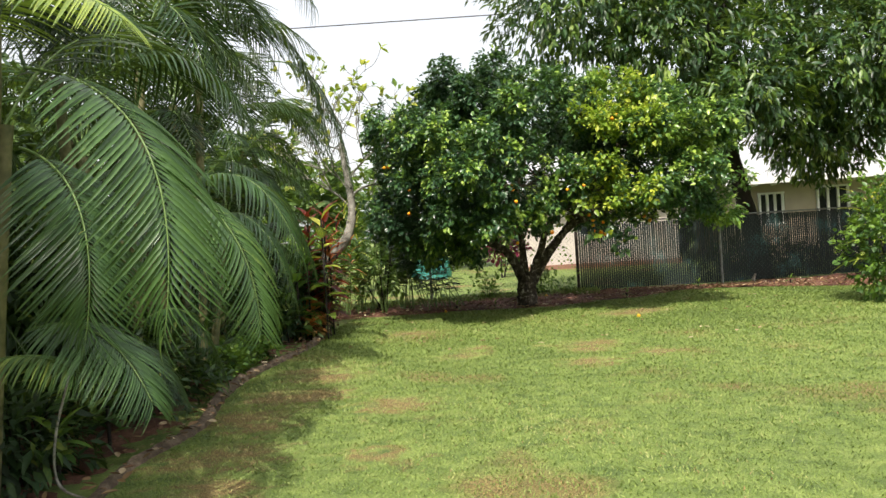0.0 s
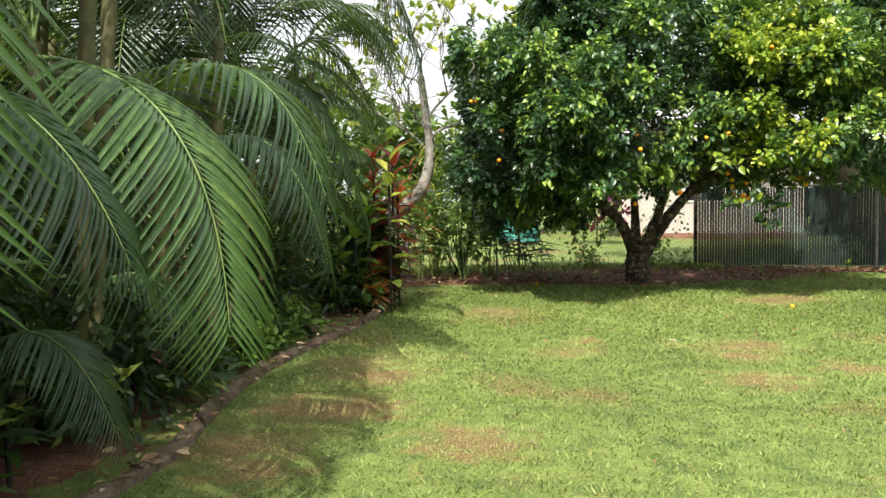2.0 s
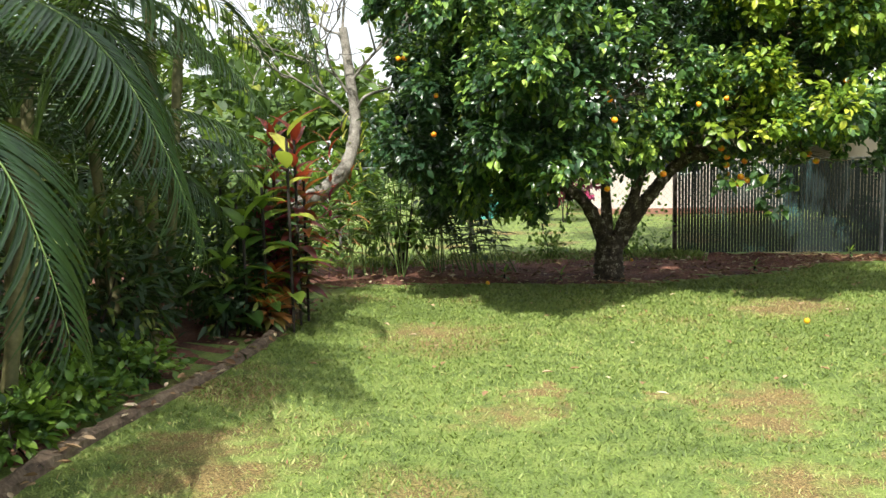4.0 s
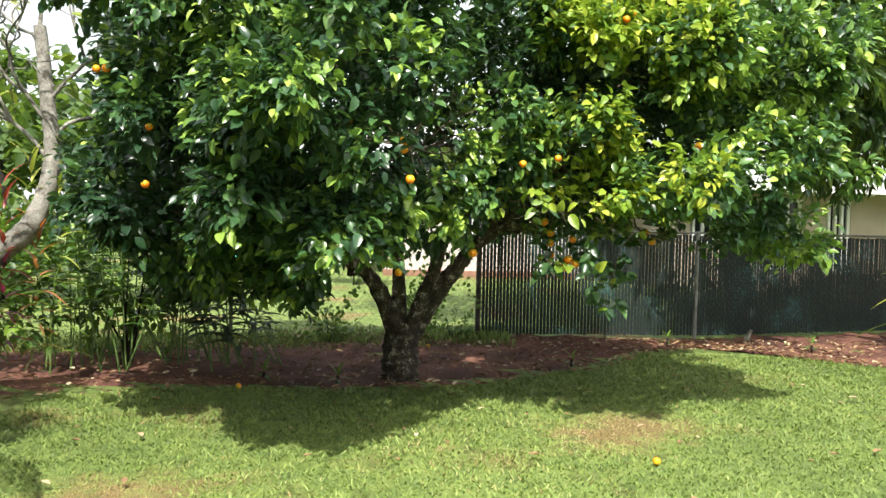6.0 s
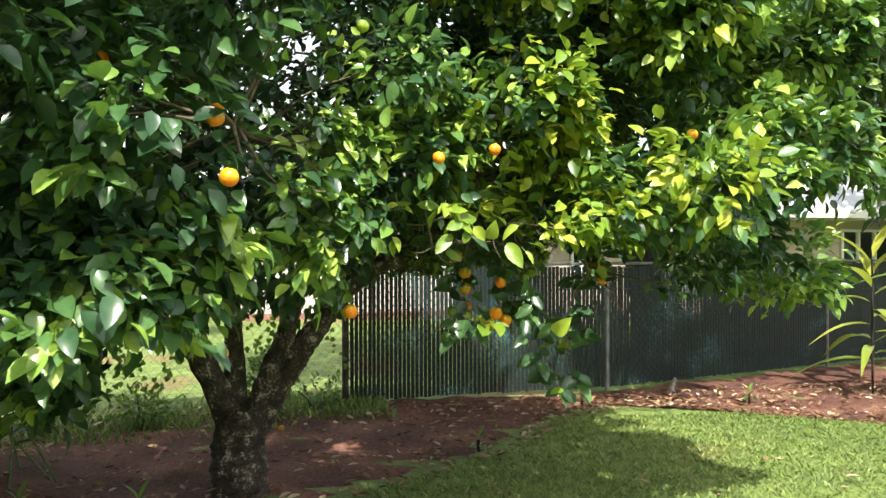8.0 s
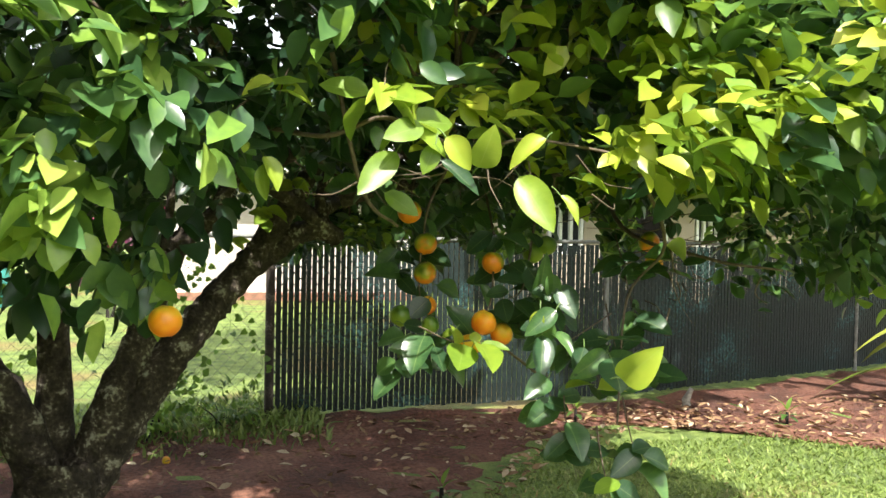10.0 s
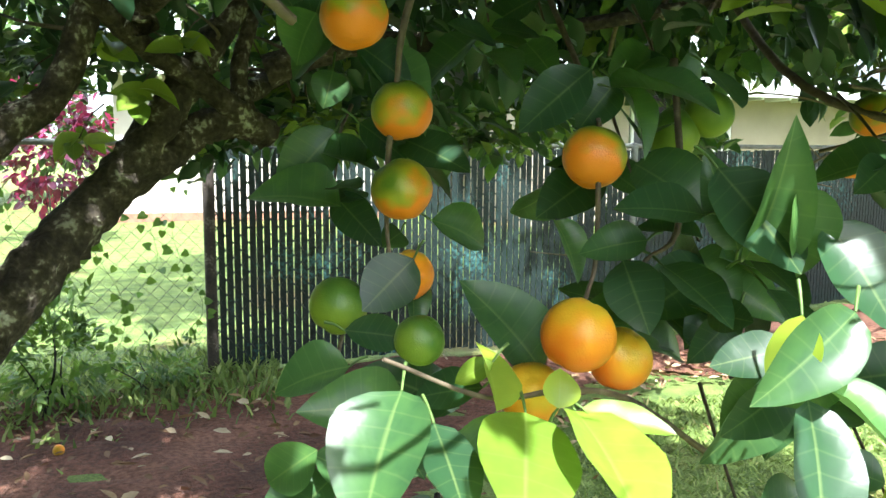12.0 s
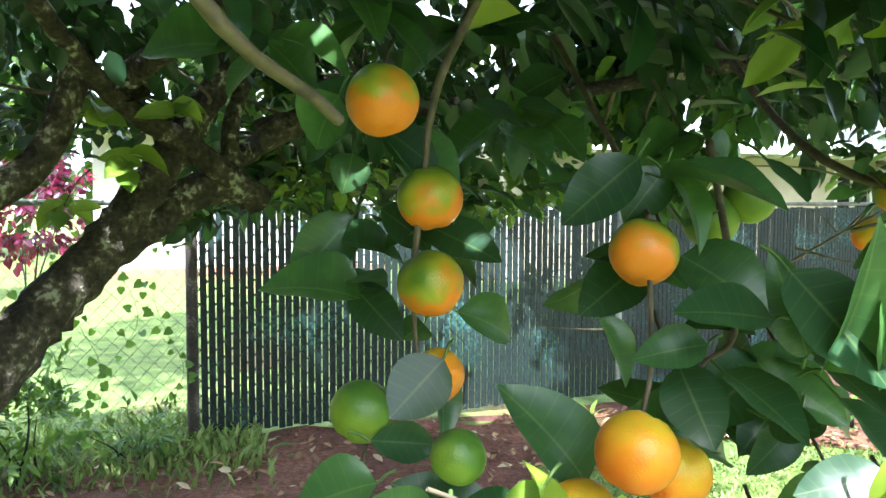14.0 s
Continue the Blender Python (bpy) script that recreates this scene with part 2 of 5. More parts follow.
SOIL, LAWN = soil_material(), lawn_material()
RIPE = fruit_material("ripe_rind", [(0.1, (0.7, 0.46, 0.02)), (0.45, (0.86, 0.34, 0.012)), (0.85, (0.85, 0.17, 0.008))])
TURNING = fruit_material("turning_rind", [(0.15, (0.12, 0.2, 0.015)), (0.42, (0.34, 0.34, 0.015)), (0.62, (0.82, 0.24, 0.01))])
GREEN_RIND = fruit_material("green_rind", [(0.2, (0.08, 0.17, 0.02)), (0.8, (0.25, 0.34, 0.03))])


# ---- mesh helpers ----
def raw(name, verts, faces, mat, smooth=True, tone=None):
    """A mesh from arrays of corners and faces."""
    me = bpy.data.meshes.new(name)
    verts = np.asarray(verts, dtype=np.float32)
    me.vertices.add(len(verts))
    me.vertices.foreach_set("co", verts.ravel())
    sizes = np.concatenate([np.full(len(f), f.shape[1]) for f in faces if len(f)])
    loops = np.concatenate([np.asarray(f).ravel() for f in faces if len(f)]).astype(np.int32)
    starts = np.concatenate(([0], np.cumsum(sizes)[:-1])).astype(np.int32)
    me.loops.add(len(loops))
    me.loops.foreach_set("vertex_index", loops)
    me.polygons.add(len(sizes))
    me.polygons.foreach_set("loop_start", starts)
    me.polygons.foreach_set("use_smooth", np.full(len(sizes), smooth))
    if tone is not None:
        layer = me.attributes.new("tone", "FLOAT", "POINT")
        layer.data.foreach_set("value", np.asarray(tone, dtype=np.float32))
    me.update(calc_edges=True)
    me.materials.append(mat)
    return me


def add_veins(me, rows):
    """Marks the midrib and the side veins of a single leaf made by template()."""
    mid, vein = [1.0], [0.0]
    for r in range(rows):
        u = (r + 1) / (rows + 1)
        mid += [0.0, 1.0, 0.0]
        vein += [u * 46 - 5, u * 46, u * 46 - 5]
    for key, values in (("midrib", mid + [1.0]), ("veins", vein + [46.0])):
        me.attributes.new(key, "FLOAT", "POINT").data.foreach_set("value", np.array(values, dtype=np.float32))
    return me


def child(name, me, parent, label=""):
    ob = new(name, me)
    ob.parent = parent
    return tagged(ob, label)


def part(name, bm, mat, parent, label="", smooth=True):
    me = bpy.data.meshes.new(name)
    bm.to_mesh(me)
    bm.free()
    me.materials.append(mat)
    me.shade_smooth() if smooth else me.shade_flat()
    return child(name, me, parent, label)


def thing(name, x, y, z, label, category, group="", kind=""):
    ob = new(name)
    ob.location = (x, y, z)
    bpy.context.view_layer.update()
    return tagged(ob, label, category, group, kind)


def box(bm, x0, x1, y0, y1, z0, z1, bevel=0.0):
    m = Matrix.Translation(((x0 + x1) / 2, (y0 + y1) / 2, (z0 + z1) / 2)) @ Matrix.Diagonal((x1 - x0, y1 - y0, z1 - z0, 1))
    made = bmesh.ops.create_cube(bm, size=1, matrix=m)
    if bevel:
        edges = list({e for v in made["verts"] for e in v.link_edges})
        bmesh.ops.bevel(bm, geom=edges, offset=bevel, segments=2, affect="EDGES")


def tube(points, radii, sides=8, rough=0.0, seed=0):
    """Corners and quads of a tapered limb through the points."""
    rng = np.random.default_rng(seed)
    pts = np.array(points, dtype=float)
    tang = np.gradient(pts, axis=0)
    tang /= np.linalg.norm(tang, axis=1)[:, None] + 1e-9
    side = np.cross(tang, (0.13, 0.97, 0.2))
    side /= np.linalg.norm(side, axis=1)[:, None] + 1e-9
    up = np.cross(side, tang)
    a = np.linspace(0, 2 * np.pi, sides, endpoint=False)
    r = np.array(radii)[:, None] * (1 + rough * rng.normal(size=(len(pts), sides)))
    v = pts[:, None] + r[..., None] * (np.cos(a)[None, :, None] * side[:, None] + np.sin(a)[None, :, None] * up[:, None])
    i = np.arange(len(pts) - 1)[:, None] * sides
    j = np.arange(sides)[None]
    k = (j + 1) % sides
    quads = np.stack([i + j, i + k, i + sides + k, i + sides + j], -1).reshape(-1, 4)
    return v.reshape(-1, 3), quads


def smooth_path(points, n=14):
    """A smooth curve through the points (Catmull-Rom)."""
    p = np.array(points, dtype=float)
    p = np.vstack([2 * p[0] - p[1], p, 2 * p[-1] - p[-2]])
    out = []
    for i in range(1, len(p) - 2):
        for u in np.linspace(0, 1, n, endpoint=False):
            out.append(0.5 * (2 * p[i] + (p[i + 1] - p[i - 1]) * u + (2 * p[i - 1] - 5 * p[i] + 4 * p[i + 1] - p[i + 2]) * u * u
                              + (3 * p[i] - p[i - 1] - 3 * p[i + 1] + p[i + 2]) * u ** 3))
    return np.array(out + [p[-2]])


def limbs(name, paths, mat, sides=8, rough=0.06, n=8):
    """Several limbs, each a list of places and its first and last thickness, as one mesh."""
    vs, fs, base = [], [], 0
    for s, (points, r0, r1) in enumerate(paths):
        pts = smooth_path(points, n)
        u = np.linspace(0, 1, len(pts))
        v, f = tube(pts, r0 + (r1 - r0) * u ** 0.8, sides, rough, s)
        vs.append(v), fs.append(f + base)
        base += len(v)
    return raw(name, np.vstack(vs), [np.vstack(fs)], mat)


def each_limb(name, paths, mat, parent, sides=8, rough=0.06, n=8):
    """Several limbs, each a mesh of its own."""
    for points, r0, r1 in paths:
        child(name, limbs(name, [(points, r0, r1)], mat, sides, rough, n), parent)


def template(rows=3, width=0.5, fold=0.15, droop=0.25, shape="oval", wave=0.0):
    """A blade one long, along x: corners and faces."""
    verts, faces = [(0, 0, 0)], []
    for r in range(1, rows + 1):
        u = r / (rows + 1)
        w = {"oval": np.sin(np.pi * u ** 0.85) ** 0.75, "blade": (1 - u) ** 0.6 * min(1, 0.45 + 3 * u), "lance": np.sin(np.pi * u ** 0.7)}[shape] * width / 2
        z = -droop * u * u
        ripple = wave * np.sin(u * 14)
        verts += [(u, w, z + fold * w * 2 + ripple), (u, 0, z), (u, -w, z + fold * w * 2 - ripple)]
    verts.append((1, 0, -droop))
    faces3, faces4 = [(0, 2, 1), (0, 3, 2)], []
    for r in range(rows - 1):
        a = 1 + 3 * r
        faces4 += [(a, a + 1, a + 4, a + 3), (a + 1, a + 2, a + 5, a + 4)]
    a, tip = 1 + 3 * (rows - 1), len(verts) - 1
    faces3 += [(a, a + 1, tip), (a + 1, a + 2, tip)]
    return np.array(verts), np.array(faces3), np.array(faces4).reshape(-1, 4)


def unit(v):
    return v / (np.linalg.norm(v, axis=-1, keepdims=True) + 1e-9)


def leaf_mesh(name, pos, way, up, length, tone, shape, mat):
    """Blades of one template at many places."""
    tv, t3, t4 = shape
    way = unit(np.asarray(way, float))
    side = unit(np.cross(up, way))
    nor = np.cross(way, side)
    length = np.asarray(length, float)[:, None, None]
    v = np.asarray(pos)[:, None] + length * (tv[None, :, 0:1] * way[:, None] + tv[None, :, 1:2] * side[:, None] + tv[None, :, 2:3] * nor[:, None])
    n, k = len(pos), len(tv)
    off = (np.arange(n) * k)[:, None, None]
    return raw(name, v.reshape(-1, 3), [(t3[None] + off).reshape(-1, 3), (t4[None] + off).reshape(-1, 4)], mat, True, np.repeat(tone, k))


def sprays(centres, outward, count, length, rng, spread=0.9, reach=0.1, tone=None, tone_var=0.12, sag=0.15):
    """Leaves in rosettes at the ends of twigs: place, way, up, length, tone."""
    n = len(centres)
    c = np.repeat(centres, count, 0)
    o = np.repeat(unit(outward), count, 0)
    rnd = rng.normal(size=c.shape)
    way = unit(o + spread * unit(rnd) * rng.uniform(0.5, 1.3, (len(c), 1)))
    way[:, 2] -= sag
    along = rng.uniform(-1, 0.4, (len(c), 1))
    pos = c + o * along * reach + rng.normal(size=c.shape) * reach * 0.35
    up = unit(np.array([0, 0, 1.0]) + 0.5 * o + 0.45 * rng.normal(size=c.shape))
    ln = length * rng.uniform(0.6, 1.25, len(c))
    tn = np.repeat(tone if tone is not None else rng.uniform(0, 1, n), count) + rng.normal(size=len(c)) * tone_var
    return pos, way, up, ln, np.clip(tn, 0, 1)


OVAL = template(2, 0.6, 0.18, 0.2)
CITRUS_OVAL = template(3, 0.58, 0.2, 0.24)
LANCE = template(2, 0.3, 0.15, 0.3, "lance")
BLADE = template(2, 0.09, 0.3, 0.35, "blade")
LEAFLET = template(4, 0.06, 0.4, 0.42, "blade")
STRAP = template(6, 0.16, 0.25, 0.55, "blade")
BROAD = template(5, 0.34, 0.15, 0.4, "oval")

HEART = (np.array([(0, 0, 0), (-0.16, 0.26, 0.02), (0.12, 0.5, 0.05), (0.55, 0.36, 0.0), (1, 0, -0.12), (0.55, -0.36, 0.0), (0.12, -0.5, 0.05), (-0.16, -0.26, 0.02)]), np.array([(0, i + 1, i) for i in range(1, 7)]), np.zeros((0, 4), int))

# ---- ground ----
FENCE_Z = 1.45
FENCE = [(-7.0, 16.0), (-0.3, 17.0), (2.8, 17.9), (5.84, 18.07), (9.6, 19.1), (13.5, 20.3)]
EDGE = [(0.6, -1.5), (0.35, 1.5), (-0.1, 3.6), (-0.45, 4.9), (-0.5, 6.1), (-0.85, 7.3), (-1.02, 8.4), (-1.0, 9.7), (-1.05, 10.8), (-1.3, 12.4)]
BED = [(-1.9, 13.3), (-1.3, 13.85), (-0.5, 14.35), (0.3, 14.4), (1.2, 14.3), (2.0, 14.5), (3.0, 15.0), (3.9, 15.75), (4.6, 16.6), (5.6, 17.2), (6.3, 17.0), (7.0, 16.2), (8.2, 15.2), (10.5, 14.2), (13.5, 13.8)]


def lawn_height(x, y):
    return 0.02 * np.sin(x * 0.7 + 1) * np.sin(y * 0.5) + 0.012 * np.sin(x * 2.3 + y * 1.7)


def build_ground():
    xs = np.concatenate(([-1500, -300, -60, -20], np.arange(-9, 16.01, 0.25), [25, 60, 300, 1500]))
    ys = np.concatenate(([-1500, -300, -60, -15], np.arange(-4, 24.01, 0.25), [30, 60, 300, 1500]))
    gx, gy = np.meshgrid(xs, ys)
    near = np.clip(1 - np.maximum(np.abs(gx - 3) - 12, 0) / 3, 0, 1)
    gz = lawn_height(gx, gy) * near
    v = np.stack([gx, gy, gz], -1).reshape(-1, 3)
    w = len(xs)
    i = (np.arange(len(ys) - 1)[:, None] * w + np.arange(w - 1)[None]).ravel()
    ob = new("ground", raw("ground", v, [np.stack([i, i + 1, i + w + 1, i + w], -1)], LAWN))
    tagged(ob, "short green lawn with worn brown patches, reaching out past the wire fence", "lawn", "", "structure")


def bed_sheet(name, inner, outer, label, lift=0.014, cells=12):
    """A lumpy sheet of soil between two lines."""
    a, b = smooth_path([(x, y, 0) for x, y in inner], 8)[:, :2], smooth_path([(x, y, 0) for x, y in outer], 8)[:, :2]
    n = 130
    def resample(p):
        d = np.concatenate(([0], np.cumsum(np.linalg.norm(np.diff(p, axis=0), axis=1))))
        q = np.linspace(0, d[-1], n)
        return np.stack([np.interp(q, d, p[:, 0]), np.interp(q, d, p[:, 1])], -1)
    a, b = resample(a), resample(b)
    rng = np.random.default_rng(4)
    u = np.linspace(0, 1, cells)[None, :, None]
    p = a[:, None] * (1 - u) + b[:, None] * u
    p[:, 0] += rng.normal(size=(n, 2)) * 0.04
    z = lawn_height(p[..., 0], p[..., 1]) + lift * np.minimum(1, u[..., 0] * 5) + 0.012 * rng.normal(size=(n, cells)) * (u[..., 0] > 0) + 0.004
    z[:, 0] = lawn_height(p[:, 0, 0], p[:, 0, 1]) - 0.015
    v = np.dstack([p, z]).reshape(-1, 3)
    i = (np.arange(n - 1)[:, None] * cells + np.arange(cells - 1)[None]).ravel()
    ob = new(name, raw(name, v, [np.stack([i, i + 1, i + cells + 1, i + cells], -1)], SOIL))
    tagged(ob, label, "soil bed", "", "structure")


build_ground()
bed_sheet("planting_bed", EDGE + BED[:1], [(-6, -1.5), (-6, 3), (-6, 8), (-6, 13.3), (-5, 13.5)], "dark soil bed with litter beside the edging and under the palms")
bed_sheet("tree_bed", BED, [(-7, 14.5), (-6, 15.9), (-0.3, 16.85), (2.8, 17.8), (5.84, 17.95), (9.6, 18.95), (13.5, 20.2)], "bare red soil strip along the fence under the orange tree")


# ---- fence ----
def line_points(path, step):
    p = np.array(path, float)
    d = np.concatenate(([0], np.cumsum(np.linalg.norm(np.diff(p, axis=0), axis=1))))
    q = np.arange(0, d[-1], step)
    xy = np.stack([np.interp(q, d, p[:, 0]), np.interp(q, d, p[:, 1])], -1)
    k = np.clip(np.searchsorted(d, q, "right") - 1, 0, len(p) - 2)
    t = (p[k + 1] - p[k]) / np.linalg.norm(p[k + 1] - p[k], axis=1)[:, None]
    return xy, t


def wire_net(name, path, pitch, height, parent, z0=0.03, thick=0.0021, mat=None):
    """Woven wire: zigzags that hook into one another."""
    xy, t = line_points(path, pitch)
    steps = int((height - z0) / pitch)
    vs, fs, base = [], [], 0
    for k in range(len(xy) - 1):
        zz = z0 + np.arange(steps + 1) * pitch
        odd = (np.arange(steps + 1) + k) % 2
        p = np.where(odd[:, None], xy[k + 1], xy[k])
        nrm = np.array([-t[k][1], t[k][0]])
        p = p + nrm * 0.004 * np.where(odd, 1, -1)[:, None]
        pts = np.column_stack([p, zz])
        a = np.array([0, 2.09, 4.19])
        ring = thick * (np.cos(a)[:, None] * np.array([*t[k], 0]) + np.sin(a)[:, None] * np.array([*nrm, 0]))
        v = (pts[:, None] + ring[None]).reshape(-1, 3)
        i = (np.arange(steps)[:, None] * 3)
        j = np.arange(3)[None]
        q = np.stack([i + j, i + (j + 1) % 3, i + 3 + (j + 1) % 3, i + 3 + j], -1).reshape(-1, 4)
        vs.append(v), fs.append(q + base)
        base += len(v)
    return child(name, raw(name, np.vstack(vs), [np.vstack(fs)], mat or WIRE), parent, "thin weathered diamond wire net")


def fence_post(parent, x, y, height, radius=0.03, mat=None):
    mat = mat or POST
    v, f = tube([(x, y, -0.05), (x, y, 0.4), (x, y, height - 0.02)], [radius] * 3, 12)
    me = raw("post", v, [f], mat)
    ob = child("post", me, parent)
    bm = bmesh.new()
    bmesh.ops.create_uvsphere(bm, u_segments=12, v_segments=6, radius=radius * 1.12, matrix=Matrix.Translation((x, y, height - 0.02)) @ Matrix.Diagonal((1, 1, 0.5, 1)))
    part("cap", bm, mat, ob)


def build_fence():
    fence = thing("chain_link_fence", 0, 0, 0, "weathered wire fence with dark green slats in some bays", "fence")
    wire_net("wire_net", FENCE[:3], 0.047, FENCE_Z - 0.02, fence)
    wire_net("slatted_net", FENCE[2:], 0.047, FENCE_Z - 0.02, fence, 0.03, 0.0075, DARK_WIRE)
    for i, (x, y) in enumerate(FENCE):
        fence_post(fence, x, y, FENCE_Z + 0.03, 0.036 if i == 2 else 0.026, RUSTY_POST if i == 2 else POST)
    fence_post(fence, -2.3, 16.7, FENCE_Z + 0.02, 0.024)
    for a, b in ((0, 3), (2, 6)):
        v, f = tube([(x, y, FENCE_Z) for x, y in FENCE[a:b]], [0.018] * len(FENCE[a:b]), 8)
        child("top_rail", raw("top_rail", v, [f], POST), fence)
    xy, t = line_points(FENCE[2:], 0.047)
    bm = bmesh.new()
    box(bm, -0.0193, 0.0193, -0.003, 0.003, 0.03, FENCE_Z - 0.03)
    me = bpy.data.meshes.new("slat")
    bm.to_mesh(me)
    bm.free()
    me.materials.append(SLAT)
    rng = np.random.default_rng(3)
    for k in range(1, len(xy)):
        ob = child("slat", me, fence)
        p = xy[k] + t[k] * 0.0235
        ob.location = (p[0], p[1], rng.uniform(-0.012, 0.008))
        ob.rotation_euler = (0, rng.normal() * 0.0015, math.atan2(t[k][1], t[k][0]))


# ---- citrus tree ----
def to_crown(a, r):
    """Places in the crown for directions a at shares r of its radius."""
    lump = np.array([noise.noise(Vector(d * 2.6)) for d in a])
    p = np.sign(a) * np.abs(a) ** 0.86 * r[:, None] * (1 + 0.3 * lump[:, None]) * np.array((3.1, 2.65, 1.62)) + np.array((2.1, 14.15, 2.3))
    front = np.interp(p[:, 0], (-1.3, -0.2, 0.6, 1.4, 1.9, 2.4, 3.2, 4.5, 5.4), (13.2, 12.3, 12.0, 11.65, 11.8, 12.75, 12.85, 12.75, 13.5))
    room = 2.65 * np.sqrt(np.maximum(0.2, 1 - ((p[:, 0] - 2.1) / 3.3) ** 2))
    pull = np.clip((14.15 - front) / room, 0.3, 1.15)
    p[:, 1] = np.where(p[:, 1] < 14.15, 14.15 + (p[:, 1] - 14.15) * pull, p[:, 1])
    return p


def citrus_shell(rng, puffs, inner):
    """Twig ends of the crown, in bunches with dark gaps between them: places, the way they point, and their bunch (-1 inside)."""
    a = unit(rng.normal(size=(puffs, 3)))
    centre = to_crown(a, rng.uniform(0.76, 1.0, puffs))
    size = rng.uniform(0.13, 0.33, puffs)
    count = np.maximum(6, 21 * (size / 0.23) ** 2).astype(int)
    bunch = np.repeat(np.arange(puffs), count)
    way = unit(rng.normal(size=(len(bunch), 3)) + 0.9 * a[bunch])
    p = centre[bunch] + way * (size[bunch] * rng.uniform(0.6, 1.05, len(bunch)))[:, None]
    b = unit(rng.normal(size=(inner, 3)))
    deep = to_crown(b, rng.uniform(0.35, 0.86, inner))
    return np.vstack([p, deep]), np.vstack([way, b]), np.concatenate([bunch, np.full(inner, -1)]), np.vstack([a[bunch], b])


def crown_keep(p):
    x, y, z = p.T
    keep = z > np.where(x < 1.1, 0.92, 1.15) + 0.12 * np.sin(x * 3) + 0.15 * np.sin(y * 2.1 + x)
    keep &= (x > -0.72 + 0.14 * np.sin(z * 4 + y * 3)) & (x < 5.3 + 0.2 * np.sin(z * 3 + y * 4) + 0.12 * (z - 2))
    inner = np.hypot((x - 2.0) / 1.7, (y - 15.0) / 1.3) < 1
    keep &= ~(inner & (z < 1.35))
    keep &= ~((x > 1.2) & (x < 2.3) & (y < 15) & (z < 1.32))
    aisle = (x > 2.25) & (x < 4.35) & (y < 15.6) & (z < 1.6 + 0.1 * np.sin(x * 5))
    keep &= ~aisle
    keep &= ~((x > 2.4) & (x < 4.2) & (y < 14.2) & (z < 1.68))
    keep &= ~((x > 2.15) & (x < 3.3) & (y > 13.7) & (y < 15.35) & (z < 1.86))
    keep &= ~((x > 2.8) & (x < 6) & (y > 14.2) & (z < 1.45)) & ~((x < 2.7) & (x > 0.8) & (y > 15.5) & (z < 1.65))
    keep &= ~((np.abs(x - 3.08) < 0.24) & (np.abs(y - 13.27 + 0.68 * (z - 1.2)) < 0.19) & (z < 3.0))
    for ex, ey, ez in ((2.1, 10.6, 1.55), (2.3, 11.2, 1.5), (2.55, 11.75, 1.5), (2.65, 12.2, 1.47), (2.75, 12.8, 1.43), (2.9, 13.3, 1.4)):
        keep &= np.sqrt((x - ex) ** 2 + (y - ey) ** 2 + ((z - ez) * 1.3) ** 2) > 0.55
    return keep


MAIN_LIMBS = [
    ([(1.77, 14.9, -0.1), (1.77, 14.9, 0.06), (1.77, 14.9, 0.3), (1.79, 14.92, 0.56)], 0.205, 0.16),
    ([(1.73, 14.9, 0.45), (1.58, 14.88, 0.82), (1.36, 14.82, 1.1), (0.95, 14.6, 1.3), (0.4, 14.2, 1.6)], 0.1, 0.04),
    ([(1.84, 14.93, 0.4), (2.06, 14.98, 0.76), (2.25, 15.05, 1.02), (2.4, 15.18, 1.2), (2.55, 15.25, 1.37), (2.67, 15.3, 1.55), (2.78, 15.35, 1.72), (2.89, 15.4, 1.91), (3.1, 15.3, 2.4)], 0.105, 0.035),
    ([(2.5, 15.22, 1.31), (2.65, 15.3, 1.41), (2.76, 15.35, 1.495), (2.87, 15.4, 1.515), (2.95, 15.42, 1.49)], 0.06, 0.048),
    ([(2.97, 15.43, 1.475), (2.87, 15.36, 1.545), (2.76, 15.28, 1.63), (2.62, 15.15, 1.71), (2.5, 14.95, 1.82), (2.3, 14.4, 2.1)], 0.05, 0.02),
    ([(2.93, 15.41, 1.47), (2.88, 15.4, 1.65), (2.93, 15.4, 1.85), (3.1, 15.2, 2.3)], 0.034, 0.02),
    ([(1.82, 14.92, 0.4), (1.98, 14.95, 0.8), (2.08, 15.0, 1.04), (2.16, 15.05, 1.32), (2.25, 15.12, 1.47), (2.4, 15.2, 1.62), (2.55, 15.2, 2.1)], 0.085, 0.035),
    ([(2.16, 15.05, 1.25), (2.17, 15.05, 1.5), (2.19, 15.05, 1.68), (2.15, 14.9, 2.2)], 0.026, 0.015),
    ([(2.88, 15.5, 1.6), (3.1, 15.8, 1.73), (3.42, 16.0, 1.96)], 0.04, 0.02),
    ([(1.76, 14.95, 0.45), (1.74, 15.0, 1.0), (1.72, 15.0, 1.6), (1.7, 15.1, 2.3)], 0.085, 0.03),
]
